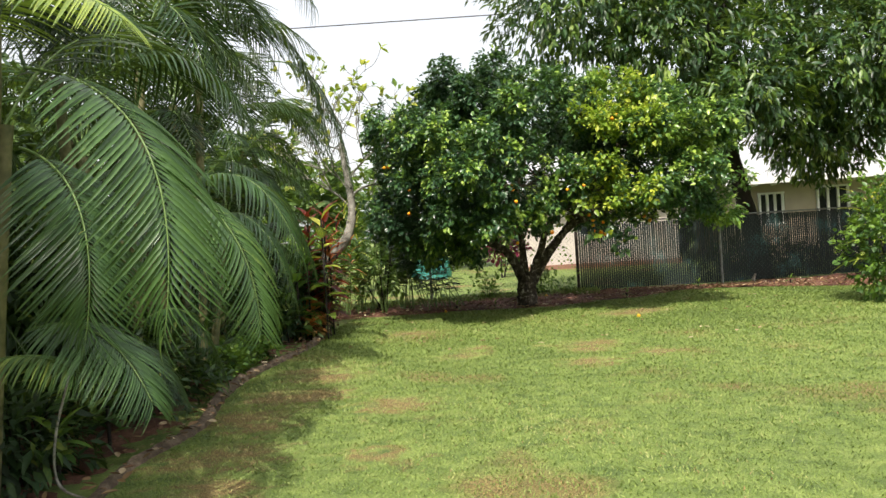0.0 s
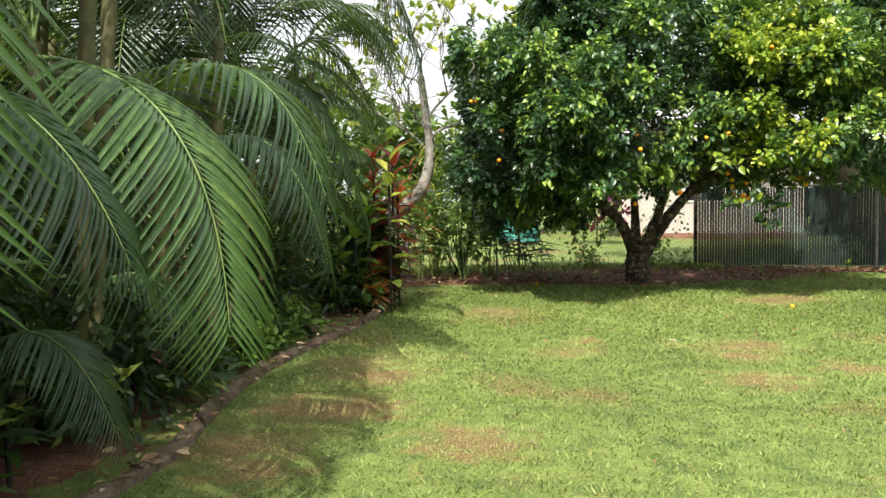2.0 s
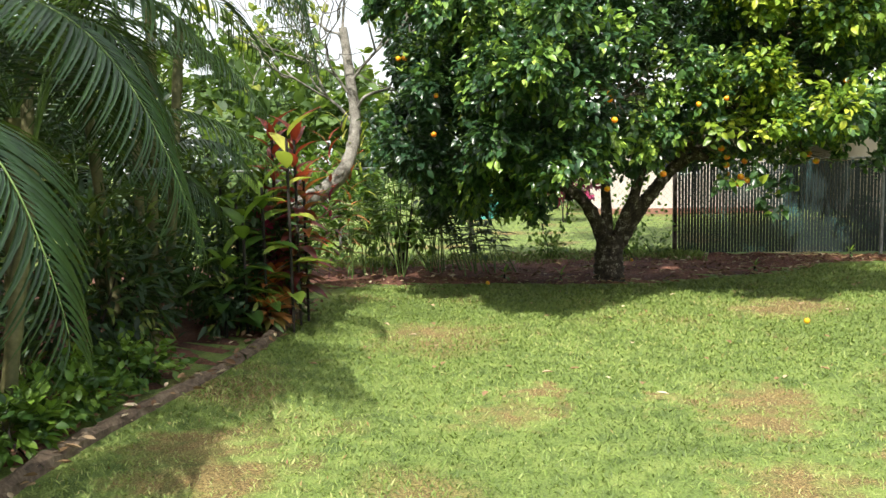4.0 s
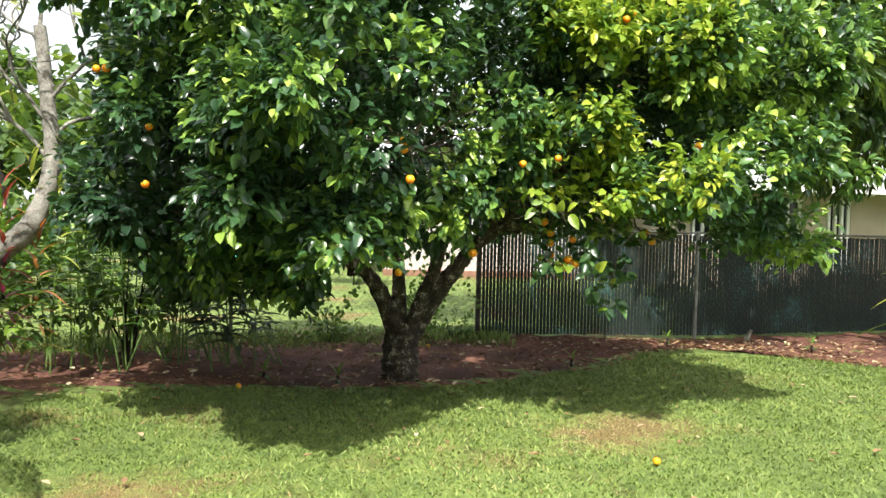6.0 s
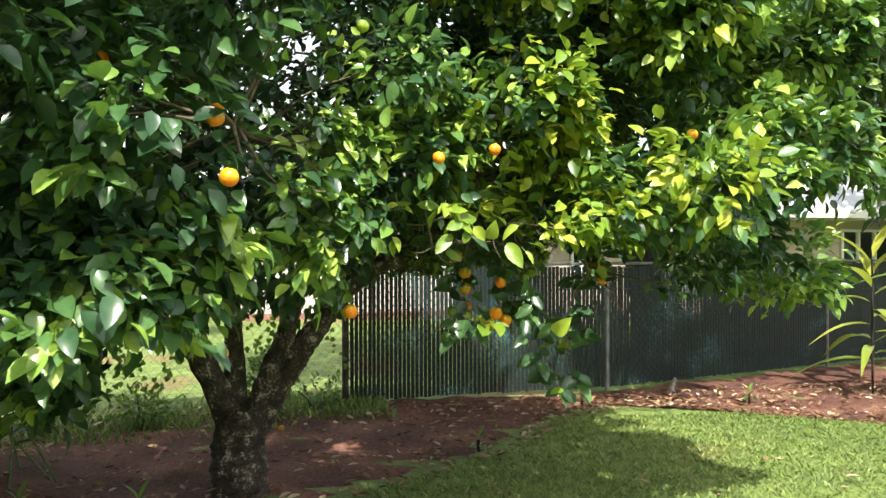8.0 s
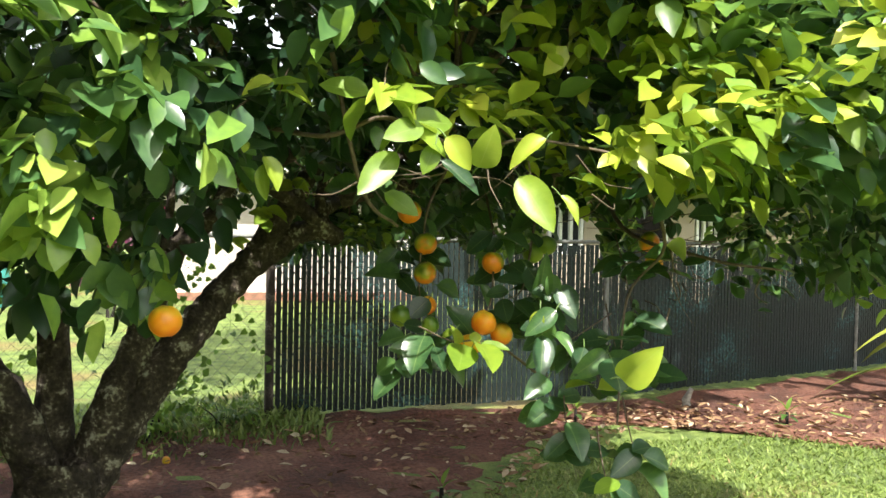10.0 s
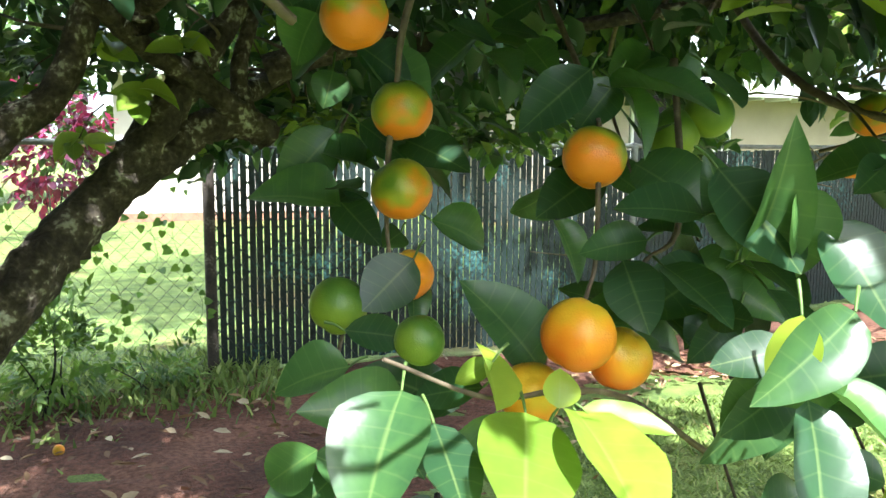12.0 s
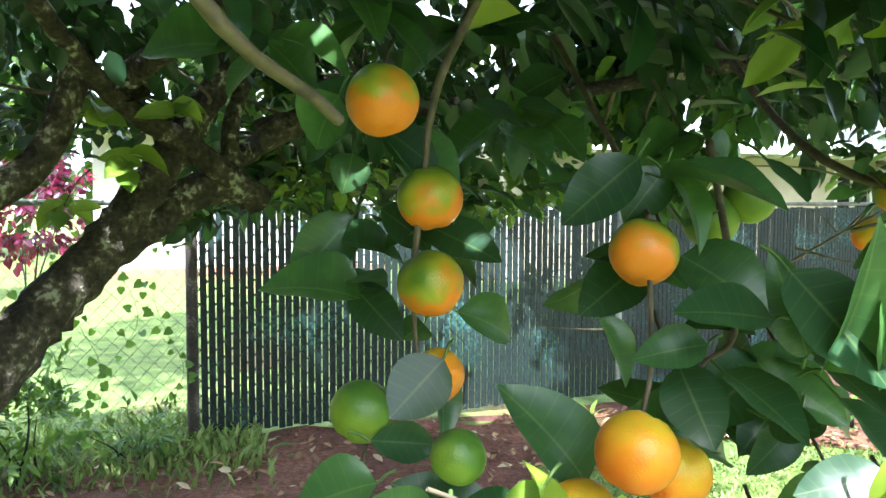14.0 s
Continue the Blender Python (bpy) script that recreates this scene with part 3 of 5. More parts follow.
SIDE_LIMBS = [
    ([(2.95, 15.2, 1.66), (3.2, 15.15, 1.74), (3.6, 15.0, 1.76), (4.2, 14.6, 1.85)], 0.05, 0.015),
    ([(2.3, 14.4, 2.1), (1.9, 13.7, 2.5), (1.7, 13.0, 2.8)], 0.02, 0.01),
    ([(1.7, 15.1, 2.3), (1.3, 14.6, 2.8), (0.7, 13.9, 3.0)], 0.03, 0.01),
    ([(3.1, 15.3, 2.4), (3.5, 14.6, 2.7), (3.9, 13.9, 2.8)], 0.03, 0.01),
    ([(1.7, 15.1, 2.3), (1.5, 15.6, 2.8), (1.0, 16.0, 3.0)], 0.03, 0.01),
    ([(3.1, 15.2, 2.3), (3.6, 15.6, 2.6), (4.2, 15.5, 2.7)], 0.02, 0.01),
    ([(2.62, 15.05, 1.75), (2.62, 15.05, 1.8), (2.8, 14.7, 1.9), (3.0, 14.1, 2.1), (3.05, 13.6, 1.95)], 0.045, 0.012),
    ([(2.4, 14.6, 2.2), (2.2, 13.9, 2.2), (1.9, 13.2, 2.1), (1.8, 12.4, 2.05)], 0.03, 0.01),
    ([(0.95, 14.6, 1.2), (0.7, 13.9, 1.35), (0.6, 13.1, 1.5)], 0.04, 0.012),
    ([(1.3, 14.8, 1.02), (1.25, 15.1, 1.6), (0.9, 15.4, 2.2)], 0.05, 0.02),
]
CITRUS_LIMBS = MAIN_LIMBS + SIDE_LIMBS

NEAR_FRUITS = [
    (3.07, 13.37, 1.281, 0.034, 0), (3.134, 13.41, 1.245, 0.031, 0), (3.047, 13.421, 1.214, 0.031, 0), (2.96, 13.58, 1.484, 0.033, 1),
    (2.955, 13.56, 1.401, 0.033, 1), (3.115, 13.439, 1.437, 0.031, 1), (2.965, 13.57, 1.308, 0.028, 0), (2.888, 13.563, 1.28, 0.031, 2),
    (3.289, 13.578, 1.462, 0.032, 2), (3.325, 13.561, 1.486, 0.029, 2), (2.901, 13.538, 1.573, 0.034, 1), (2.943, 13.442, 1.268, 0.024, 2),
    (2.29, 13.04, 1.33, 0.033, 0), (3.911, 13.955, 1.423, 0.033, 0), (3.62, 13.5, 1.15, 0.033, 2), (3.8, 13.8, 1.5, 0.036, 1),
]
OUTER_FRUITS = [
    (1.768, 11.685, 1.974, 0.04, 1), (1.774, 11.72, 2.025, 0.04, 1), (-0.151, 12.35, 2.492, 0.042, 0), (-0.22, 12.37, 2.49, 0.04, 0),
    (0.81, 11.9, 2.447, 0.038, 0), (1.809, 11.557, 1.796, 0.04, 0), (1.45, 11.8, 2.15, 0.035, 0), (2.55, 12.3, 1.95, 0.036, 0), (2.8, 12.4, 2.0, 0.036, 0),
    (3.9, 12.8, 2.15, 0.042, 0), (1.15, 12.0, 1.35, 0.045, 2), (0.2, 12.1, 2.1, 0.036, 0), (3.3, 12.65, 3.0, 0.04, 0), (3.36, 12.7, 3.06, 0.04, 0),
    (1.75, 12.6, 1.2, 0.042, 0), (2.2, 13.9, 1.55, 0.035, 2), (0.15, 12.2, 1.75, 0.04, 0), (2.25, 12.2, 2.4, 0.036, 2),
]


def build_fruit(tree):
    meshes = []
    for mat in (RIPE, TURNING, GREEN_RIND):
        bm = bmesh.new()
        bmesh.ops.create_uvsphere(bm, u_segments=24, v_segments=16, radius=1)
        for v in bm.verts:
            r = math.hypot(v.co.x, v.co.y)
            if r < 0.3:
                v.co.z *= 0.93 + 0.07 * (r / 0.3) ** 2
            v.co *= 1 + 0.02 * math.sin(3 * math.atan2(v.co.y, v.co.x))
        me = bpy.data.meshes.new("orange")
        bmesh.ops.scale(bm, vec=(0.036, 0.036, 0.035), verts=bm.verts)
        bm.to_mesh(me)
        bm.free()
        me.materials.append(mat)
        me.shade_smooth()
        meshes.append(me)
    labels = ("ripe orange citrus fruit hanging among the leaves", "half-ripe orange and green citrus fruit", "unripe green citrus fruit")
    for i, (x, y, z, r, kind) in enumerate(NEAR_FRUITS + OUTER_FRUITS):
        ob = child("orange", meshes[kind], tree, labels[kind])
        r = r if i < len(NEAR_FRUITS) else r * 0.66
        ob.location, ob.scale = (x, y if i < len(NEAR_FRUITS) else y + 0.1, z), (r / 0.036,) * 3
        ob.rotation_euler = (0.5 * math.sin(i * 2.1), 0.5 * math.cos(i * 1.7), i)
    rng = np.random.default_rng(6)
    for x, y, label in ((0.347, 14.3, ""), (3.465, 12.267, ""), (2.1, 16.6, "")):
        ob = new("fallen_orange", meshes[0])
        ob.location, ob.rotation_euler = (x, y, 0.035 + float(lawn_height(x, y))), (rng.uniform(1, 3), 1, 0)
        ob.scale = (0.72, 0.72, 0.72)
        tagged(ob, "small orange fallen on the ground under the tree", "fruit", "fallen oranges")


# twigs near the walker: place, number of leaves, share of young ones
LOW_SPRAYS = [
    (3.42, 13.3, 1.22, 5, 0.1), (3.4, 13.34, 1.1, 6, 0.1), (3.5, 13.25, 1.14, 5, 0.2), (3.3, 13.1, 0.92, 5, 0.2),
    (3.4, 13.15, 0.98, 6, 0.3), (3.34, 13.7, 1.56, 5, 0.0), (3.2, 13.75, 1.6, 5, 0.0), (2.93, 13.64, 1.58, 5, 0.0), (2.98, 13.66, 1.47, 4, 0.0), (2.9, 13.66, 1.4, 4, 0.0), (2.86, 13.45, 1.17, 5, 0.0), (2.95, 13.46, 1.16, 5, 0.0), (3.18, 13.48, 1.42, 5, 0.0), (3.25, 13.46, 1.35, 6, 0.0), (3.22, 13.5, 1.25, 5, 0.0), (3.1, 13.7, 1.6, 5, 0.0), (3.55, 13.5, 1.42, 6, 0.0), (3.48, 13.3, 1.3, 6, 0.0), (3.3, 13.45, 1.3, 5, 0.0), (3.34, 13.42, 1.18, 6, 0.1), (3.25, 13.2, 0.98, 6, 0.1), (3.28, 13.4, 1.06, 5, 0.0),
]
CANOPY_SPRAYS = [
    (2.7, 12.92, 1.8, 8, 0.9), (2.9, 13.14, 1.84, 8, 0.9), (3.1, 13.16, 1.83, 8, 0.7), (2.5, 12.95, 1.78, 7, 0.4), (3.6, 13.2, 1.7, 7, 0.5), (3.75, 13.3, 1.6, 7, 0.4), (3.9, 13.3, 1.75, 7, 0.5), (3.65, 13.4, 1.45, 6, 0.2),
    (3.0, 13.15, 1.8, 7, 1.0), (2.4, 13.0, 1.7, 6, 0.3), (3.35, 13.05, 1.74, 6, 0.6), (2.75, 12.9, 1.74, 6, 1.0), (2.8, 13.7, 1.66, 7, 0.0), (2.95, 13.75, 1.7, 7, 0.0), (2.7, 13.8, 1.74, 7, 0.0), (3.1, 13.8, 1.72, 7, 0.0),
    (2.6, 15.15, 1.58, 8, 1.0), (2.72, 15.15, 1.72, 8, 1.0), (2.44, 15.15, 1.46, 7, 1.0), (2.3, 15.2, 1.6, 7, 0.8), (2.5, 15.3, 1.72, 7, 1.0),
]
# single leaves of the hanging twigs: foot, tip, width, young or not
FRONT_LEAVES = [
    (3.004, 13.331, 1.229, 2.958, 13.214, 1.194, 0.083, 1), (3.04, 13.313, 1.233, 3.036, 13.171, 1.209, 0.077, 1), (2.982, 13.341, 1.229, 2.995, 13.387, 1.281, 0.051, 1),
    (3.028, 13.32, 1.234, 3.035, 13.327, 1.264, 0.032, 1), (3.045, 13.311, 1.236, 3.103, 13.267, 1.227, 0.026, 1), (2.99, 13.373, 1.262, 2.958, 13.38, 1.245, 0.022, 1),
    (2.902, 13.345, 1.252, 2.849, 13.274, 1.188, 0.082, 0), (2.888, 13.503, 1.23, 2.815, 13.511, 1.221, 0.058, 0), (2.927, 13.338, 1.225, 2.934, 13.266, 1.179, 0.051, 0),
    (2.993, 13.406, 1.229, 2.936, 13.444, 1.217, 0.042, 0), (3.078, 13.467, 1.221, 3.013, 13.465, 1.317, 0.076, 0), (2.9, 13.492, 1.204, 2.86, 13.522, 1.177, 0.046, 0),
]
STRING_LEAVES = [
    (2.965, 13.548, 1.329, 2.909, 13.533, 1.282, 0.061, 0), (2.888, 13.533, 1.26, 2.964, 13.552, 1.244, 0.04, 0), (2.97, 13.586, 1.31, 2.97, 13.533, 1.26, 0.033, 0),
    (3.011, 13.643, 1.36, 3.096, 13.652, 1.335, 0.057, 0), (2.904, 13.692, 1.389, 2.946, 13.638, 1.336, 0.048, 0), (2.927, 13.647, 1.472, 2.981, 13.635, 1.435, 0.05, 0),
    (2.907, 13.692, 1.464, 2.84, 13.681, 1.396, 0.064, 0), (2.874, 13.602, 1.584, 2.844, 13.614, 1.538, 0.067, 0), (2.916, 13.6, 1.554, 2.973, 13.591, 1.515, 0.051, 0),
    (2.977, 13.652, 1.346, 2.969, 13.693, 1.329, 0.037, 0), (2.901, 13.667, 1.531, 2.89, 13.653, 1.493, 0.045, 0), (3.023, 13.684, 1.473, 3.036, 13.68, 1.399, 0.044, 0),
]
RIGHT_LEAVES = [
    (3.112, 13.444, 1.521, 3.047, 13.46, 1.465, 0.055, 0), (3.144, 13.45, 1.512, 3.105, 13.453, 1.467, 0.044, 0), (3.129, 13.436, 1.503, 3.17, 13.332, 1.506, 0.061, 0),
    (3.135, 13.432, 1.503, 3.16, 13.395, 1.454, 0.04, 0), (3.211, 13.401, 1.521, 3.214, 13.35, 1.487, 0.047, 0), (3.17, 13.336, 1.389, 3.102, 13.362, 1.404, 0.062, 0),
    (3.141, 13.38, 1.363, 3.084, 13.392, 1.357, 0.039, 0), (3.094, 13.48, 1.373, 3.112, 13.441, 1.329, 0.032, 0), (3.132, 13.407, 1.341, 3.127, 13.35, 1.288, 0.055, 0),
    (3.162, 13.386, 1.338, 3.185, 13.309, 1.308, 0.053, 0), (3.214, 13.347, 1.356, 3.174, 13.335, 1.435, 0.044, 0), (3.194, 13.311, 1.353, 3.191, 13.236, 1.441, 0.053, 0),
]
SIDE_LEAVES = [
    (3.19, 13.242, 1.293, 3.133, 13.264, 1.279, 0.039, 0), (3.186, 13.237, 1.267, 3.134, 13.24, 1.227, 0.041, 0), (3.243, 13.32, 1.25, 3.183, 13.31, 1.167, 0.065, 0),
    (3.158, 13.199, 1.33, 3.141, 13.197, 1.274, 0.037, 1), (3.219, 13.343, 1.357, 3.228, 13.271, 1.325, 0.053, 0), (3.259, 13.401, 1.285, 3.209, 13.402, 1.239, 0.038, 0),
    (3.122, 13.535, 1.406, 3.088, 13.571, 1.362, 0.051, 0), (3.214, 13.272, 1.418, 3.221, 13.259, 1.347, 0.045, 0), (3.225, 13.403, 1.286, 3.242, 13.361, 1.287, 0.037, 0),
    (3.243, 13.341, 1.32, 3.259, 13.284, 1.277, 0.055, 0), (3.21, 13.601, 1.422, 3.244, 13.555, 1.4, 0.05, 0), (3.198, 13.204, 1.296, 3.161, 13.224, 1.247, 0.042, 0),
]
LOW_LEAVES = [
    (3.261, 13.045, 1.278, 3.3, 12.932, 1.294, 0.063, 0), (3.257, 13.013, 1.239, 3.246, 12.94, 1.188, 0.082, 0), (3.258, 13.038, 1.239, 3.316, 12.967, 1.234, 0.041, 0),
    (3.259, 13.04, 1.25, 3.179, 13.026, 1.198, 0.056, 0), (3.229, 13.096, 1.252, 3.186, 13.046, 1.199, 0.046, 0), (3.163, 13.194, 1.269, 3.138, 13.127, 1.185, 0.056, 0),
    (3.196, 13.19, 1.332, 3.118, 13.173, 1.28, 0.051, 0), (3.199, 13.221, 1.266, 3.231, 13.152, 1.241, 0.041, 0), (3.171, 13.323, 1.43, 3.206, 13.256, 1.356, 0.081, 0),
    (3.236, 13.267, 1.388, 3.253, 13.202, 1.319, 0.062, 0), (3.129, 13.073, 1.185, 3.066, 13.036, 1.159, 0.054, 0), (3.151, 12.77, 1.241, 3.182, 12.693, 1.292, 0.07, 1),
]
TOP_LEAVES = [
    (2.726, 12.913, 1.675, 2.647, 12.87, 1.593, 0.057, 1), (2.971, 12.878, 1.634, 3.012, 12.802, 1.536, 0.069, 1), (3.039, 12.827, 1.596, 3.068, 12.791, 1.55, 0.026, 1),
    (3.072, 12.802, 1.626, 3.109, 12.753, 1.621, 0.023, 1), (2.726, 13.027, 1.599, 2.793, 13.002, 1.556, 0.046, 1), (2.475, 13.007, 1.648, 2.475, 12.996, 1.578, 0.033, 1),
    (2.474, 13.004, 1.662, 2.509, 12.978, 1.605, 0.043, 1), (2.82, 12.89, 1.706, 2.866, 12.869, 1.651, 0.051, 1), (2.801, 12.897, 1.693, 2.777, 12.894, 1.634, 0.04, 1),
    (2.83, 12.96, 1.666, 2.905, 12.928, 1.607, 0.035, 0), (2.899, 12.923, 1.652, 2.911, 12.86, 1.716, 0.063, 1), (3.02, 12.859, 1.71, 2.945, 12.86, 1.666, 0.041, 1),
]


def build_near_sprays(tree):
    """The hanging twigs that the walker stops at: every leaf a piece of its own."""
    rng = np.random.default_rng(12)
    meshes = {}
    for young in (0, 1):
        for k in range(4):
            tv, t3, t4 = template(9, 0.56 + 0.05 * k, 0.12 + 0.07 * k, 0.08 + 0.1 * k, "oval", 0.014)
            meshes[young, k] = add_veins(raw("leaf", tv, [t3, t4], (CITRUS, CITRUS_YOUNG)[young], True, np.full(len(tv), (0.22, 0.3)[young] + 0.13 * k)), 9)
    count = 0

    def put(base, way, normal, size, young, broad=0.0):
        nonlocal count
        x_axis = Vector(way).normalized()
        y_axis = Vector(normal).cross(x_axis).normalized()
        m = Matrix((x_axis, y_axis, x_axis.cross(y_axis))).transposed().to_4x4()
        ob = child("leaf", meshes[young, count % 4], tree)
        ob.matrix_basis = Matrix.Translation(base) @ m @ Matrix.Diagonal((size, broad or size, size, 1))
        count += 1

    for x, y, z, tx, ty, tz, broad, young in FRONT_LEAVES + STRING_LEAVES + RIGHT_LEAVES + SIDE_LEAVES + LOW_LEAVES + TOP_LEAVES:
        foot, tip = Vector((x, y, z)), Vector((tx, ty, tz))
        put(foot, tip - foot, (rng.normal() * 0.3, -0.85, 0.5 + rng.normal() * 0.25), (tip - foot).length * 1.04, young, broad / (0.56 + 0.05 * (count % 4)))
        end = foot + (foot - tip).normalized() * 0.02 + Vector((0.0, 0.012, 0.004))
        each_limb("twig", [([end, (end + foot) / 2 + Vector((0, 0, 0.002)), foot], 0.0018, 0.0012)], STEM, tree, 5, 0.0, 3)
    for x, y, z, number, share in LOW_SPRAYS + CANOPY_SPRAYS:
        each_limb("twig", [([(x + 0.05, y + 0.16, z + 0.1), (x + 0.02, y + 0.08, z + 0.06), (x, y, z)], 0.003, 0.0015)], TWIG, tree, 5, 0.05, 4)
        for i in range(number):
            a = i * 2.4 + rng.uniform(0, 0.5)
            way = (math.cos(a), math.sin(a) * 0.8, rng.uniform(-0.7, 0.4))
            at = (x + rng.normal() * 0.015, y + rng.normal() * 0.015, z + rng.normal() * 0.018)
            put(at, way, (rng.normal() * 0.35, -0.8 + rng.normal() * 0.35, 0.8), rng.uniform(0.065, 0.115), int(rng.uniform() < share))
    each_limb("twig", [
        ([(3.05, 13.6, 1.75), (2.97, 13.58, 1.6), (2.95, 13.57, 1.5)], 0.006, 0.003), ([(2.95, 13.57, 1.5), (2.94, 13.57, 1.4), (2.94, 13.55, 1.32)], 0.004, 0.002),
        ([(3.2, 13.8, 1.7), (3.14, 13.5, 1.5), (3.12, 13.44, 1.47)], 0.005, 0.002), ([(3.12, 13.44, 1.47), (3.1, 13.4, 1.35), (3.08, 13.38, 1.31)], 0.003, 0.002),
        ([(3.3, 13.5, 1.1), (3.15, 13.42, 1.2), (3.05, 13.36, 1.235), (2.98, 13.36, 1.235), (2.89, 13.36, 1.275)], 0.004, 0.002), ([(3.3, 13.6, 1.55), (3.2, 13.42, 1.38), (3.15, 13.4, 1.34)], 0.005, 0.002),
        ([(2.4, 13.5, 1.8), (2.6, 13.1, 1.72), (2.72, 12.98, 1.75), (2.9, 12.98, 1.69), (3.05, 13.04, 1.73), (3.3, 13.02, 1.7)], 0.006, 0.003), ([(3.3, 13.02, 1.7), (3.5, 13.2, 1.5), (3.45, 13.3, 1.35), (3.35, 13.15, 1.05)], 0.006, 0.003),
        ([(2.62, 13.1, 1.9), (2.71, 13.2, 1.61), (2.815, 13.3, 1.53)], 0.006, 0.004), ([(3.9, 14.4, 1.85), (3.75, 13.9, 1.55), (3.9, 13.6, 1.45), (4.1, 13.5, 1.42)], 0.01, 0.004),
    ], TWIG, tree, 6, 0.08, 6)
    bare = []
    for i in range(26):
        base = np.array((3.55 + 0.5 * rng.uniform(), 13.7 + 0.3 * rng.normal(), 1.42 + 0.12 * rng.normal()))
        end = base + np.array((rng.normal() * 0.16, rng.normal() * 0.1, rng.normal() * 0.07))
        bare.append(([base, (base + end) / 2 + rng.normal(size=3) * 0.02, end], 0.003, 0.0012))
    for i in range(14):
        base = np.array((2.6 + 0.7 * rng.uniform(), 13.05 + 0.05 * rng.normal(), 1.66 + 0.03 * rng.normal()))
        end = base + np.array((rng.normal() * 0.09, rng.normal() * 0.05, -0.05 + rng.normal() * 0.03))
        bare.append(([base, (base + end) / 2 + rng.normal(size=3) * 0.012, end], 0.0025, 0.001))
    each_limb("twig", bare, TWIG, tree, 5, 0.05, 3)
def build_citrus():
    tree = thing("orange_tree", 0, 0, 0, "low orange tree with glossy leaves and ripe fruit", "tree")
    child("trunk", limbs("trunk", CITRUS_LIMBS, BARK, 16, 0.07, 10), tree, "dark lichened forked trunk and limbs")
    rng = np.random.default_rng(21)
    p, way, bunch, a = citrus_shell(rng, 660, 2200)
    keep = crown_keep(p)
    p, way, bunch, a = p[keep], way[keep], bunch[keep], a[keep]
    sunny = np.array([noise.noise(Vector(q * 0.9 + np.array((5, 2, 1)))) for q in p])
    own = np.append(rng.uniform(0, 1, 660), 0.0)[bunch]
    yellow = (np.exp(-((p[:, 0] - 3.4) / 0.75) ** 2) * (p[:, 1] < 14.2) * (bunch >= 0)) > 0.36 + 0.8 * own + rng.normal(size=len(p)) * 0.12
    # tone climbs with x: the crown's sunlit right side put into leaf colour
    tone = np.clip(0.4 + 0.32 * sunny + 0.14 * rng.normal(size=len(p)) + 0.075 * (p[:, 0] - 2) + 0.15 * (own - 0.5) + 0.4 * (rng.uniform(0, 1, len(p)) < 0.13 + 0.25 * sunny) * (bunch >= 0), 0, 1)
    # inner sprays at half tone: shade inside the crown put into colour
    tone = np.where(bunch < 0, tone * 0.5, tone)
    out = way * np.array((1, 1, 0.8)) + np.array((0, 0, 0.1))
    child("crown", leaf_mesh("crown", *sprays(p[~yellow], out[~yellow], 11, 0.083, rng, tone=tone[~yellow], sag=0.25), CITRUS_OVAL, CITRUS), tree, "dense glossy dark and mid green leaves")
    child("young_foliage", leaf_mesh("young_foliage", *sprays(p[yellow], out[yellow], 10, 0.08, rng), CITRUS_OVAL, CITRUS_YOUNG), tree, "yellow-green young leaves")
    twigs = []
    spine = np.vstack([smooth_path(limb[0], 6) for limb in CITRUS_LIMBS[1:]])
    for q in p[::10]:
        gap = np.linalg.norm(spine - q, axis=1)
        b = spine[gap.argmin()]
        if 0.12 < gap.min() < 0.7 and b[2] < q[2] + 0.3:
            mid = (b * 0.5 + q * 0.5) + rng.normal(size=3) * 0.07
            twigs.append(([b, mid, q], 0.009, 0.003))
    tagged(child("fine_twig", limbs("fine_twig", twigs, TWIG, 5, 0.05, 4), tree), kind="stuff")
    build_near_sprays(tree)
    build_fruit(tree)


# ---- other trees and plants ----
def crown_clumps(rng, blobs, per_m2, inner=0.7):
    """Twig ends over several lumps: centre and radii."""
    ps, outs = [], []
    for cx, cy, cz, rx, ry, rz in blobs:
        n = int(per_m2 * 4.2 * (rx * ry + ry * rz + rx * rz))
        a = unit(rng.normal(size=(n, 3)))
        r = rng.uniform(inner, 1.04, n)[:, None] * (1 + 0.22 * np.array([noise.noise(Vector(d * 3 + Vector((cx, cy, cz)))) for d in a])[:, None])
        ps.append(a * r * np.array((rx, ry, rz)) + np.array((cx, cy, cz)))
        outs.append(a)
    return np.vstack(ps), np.vstack(outs)


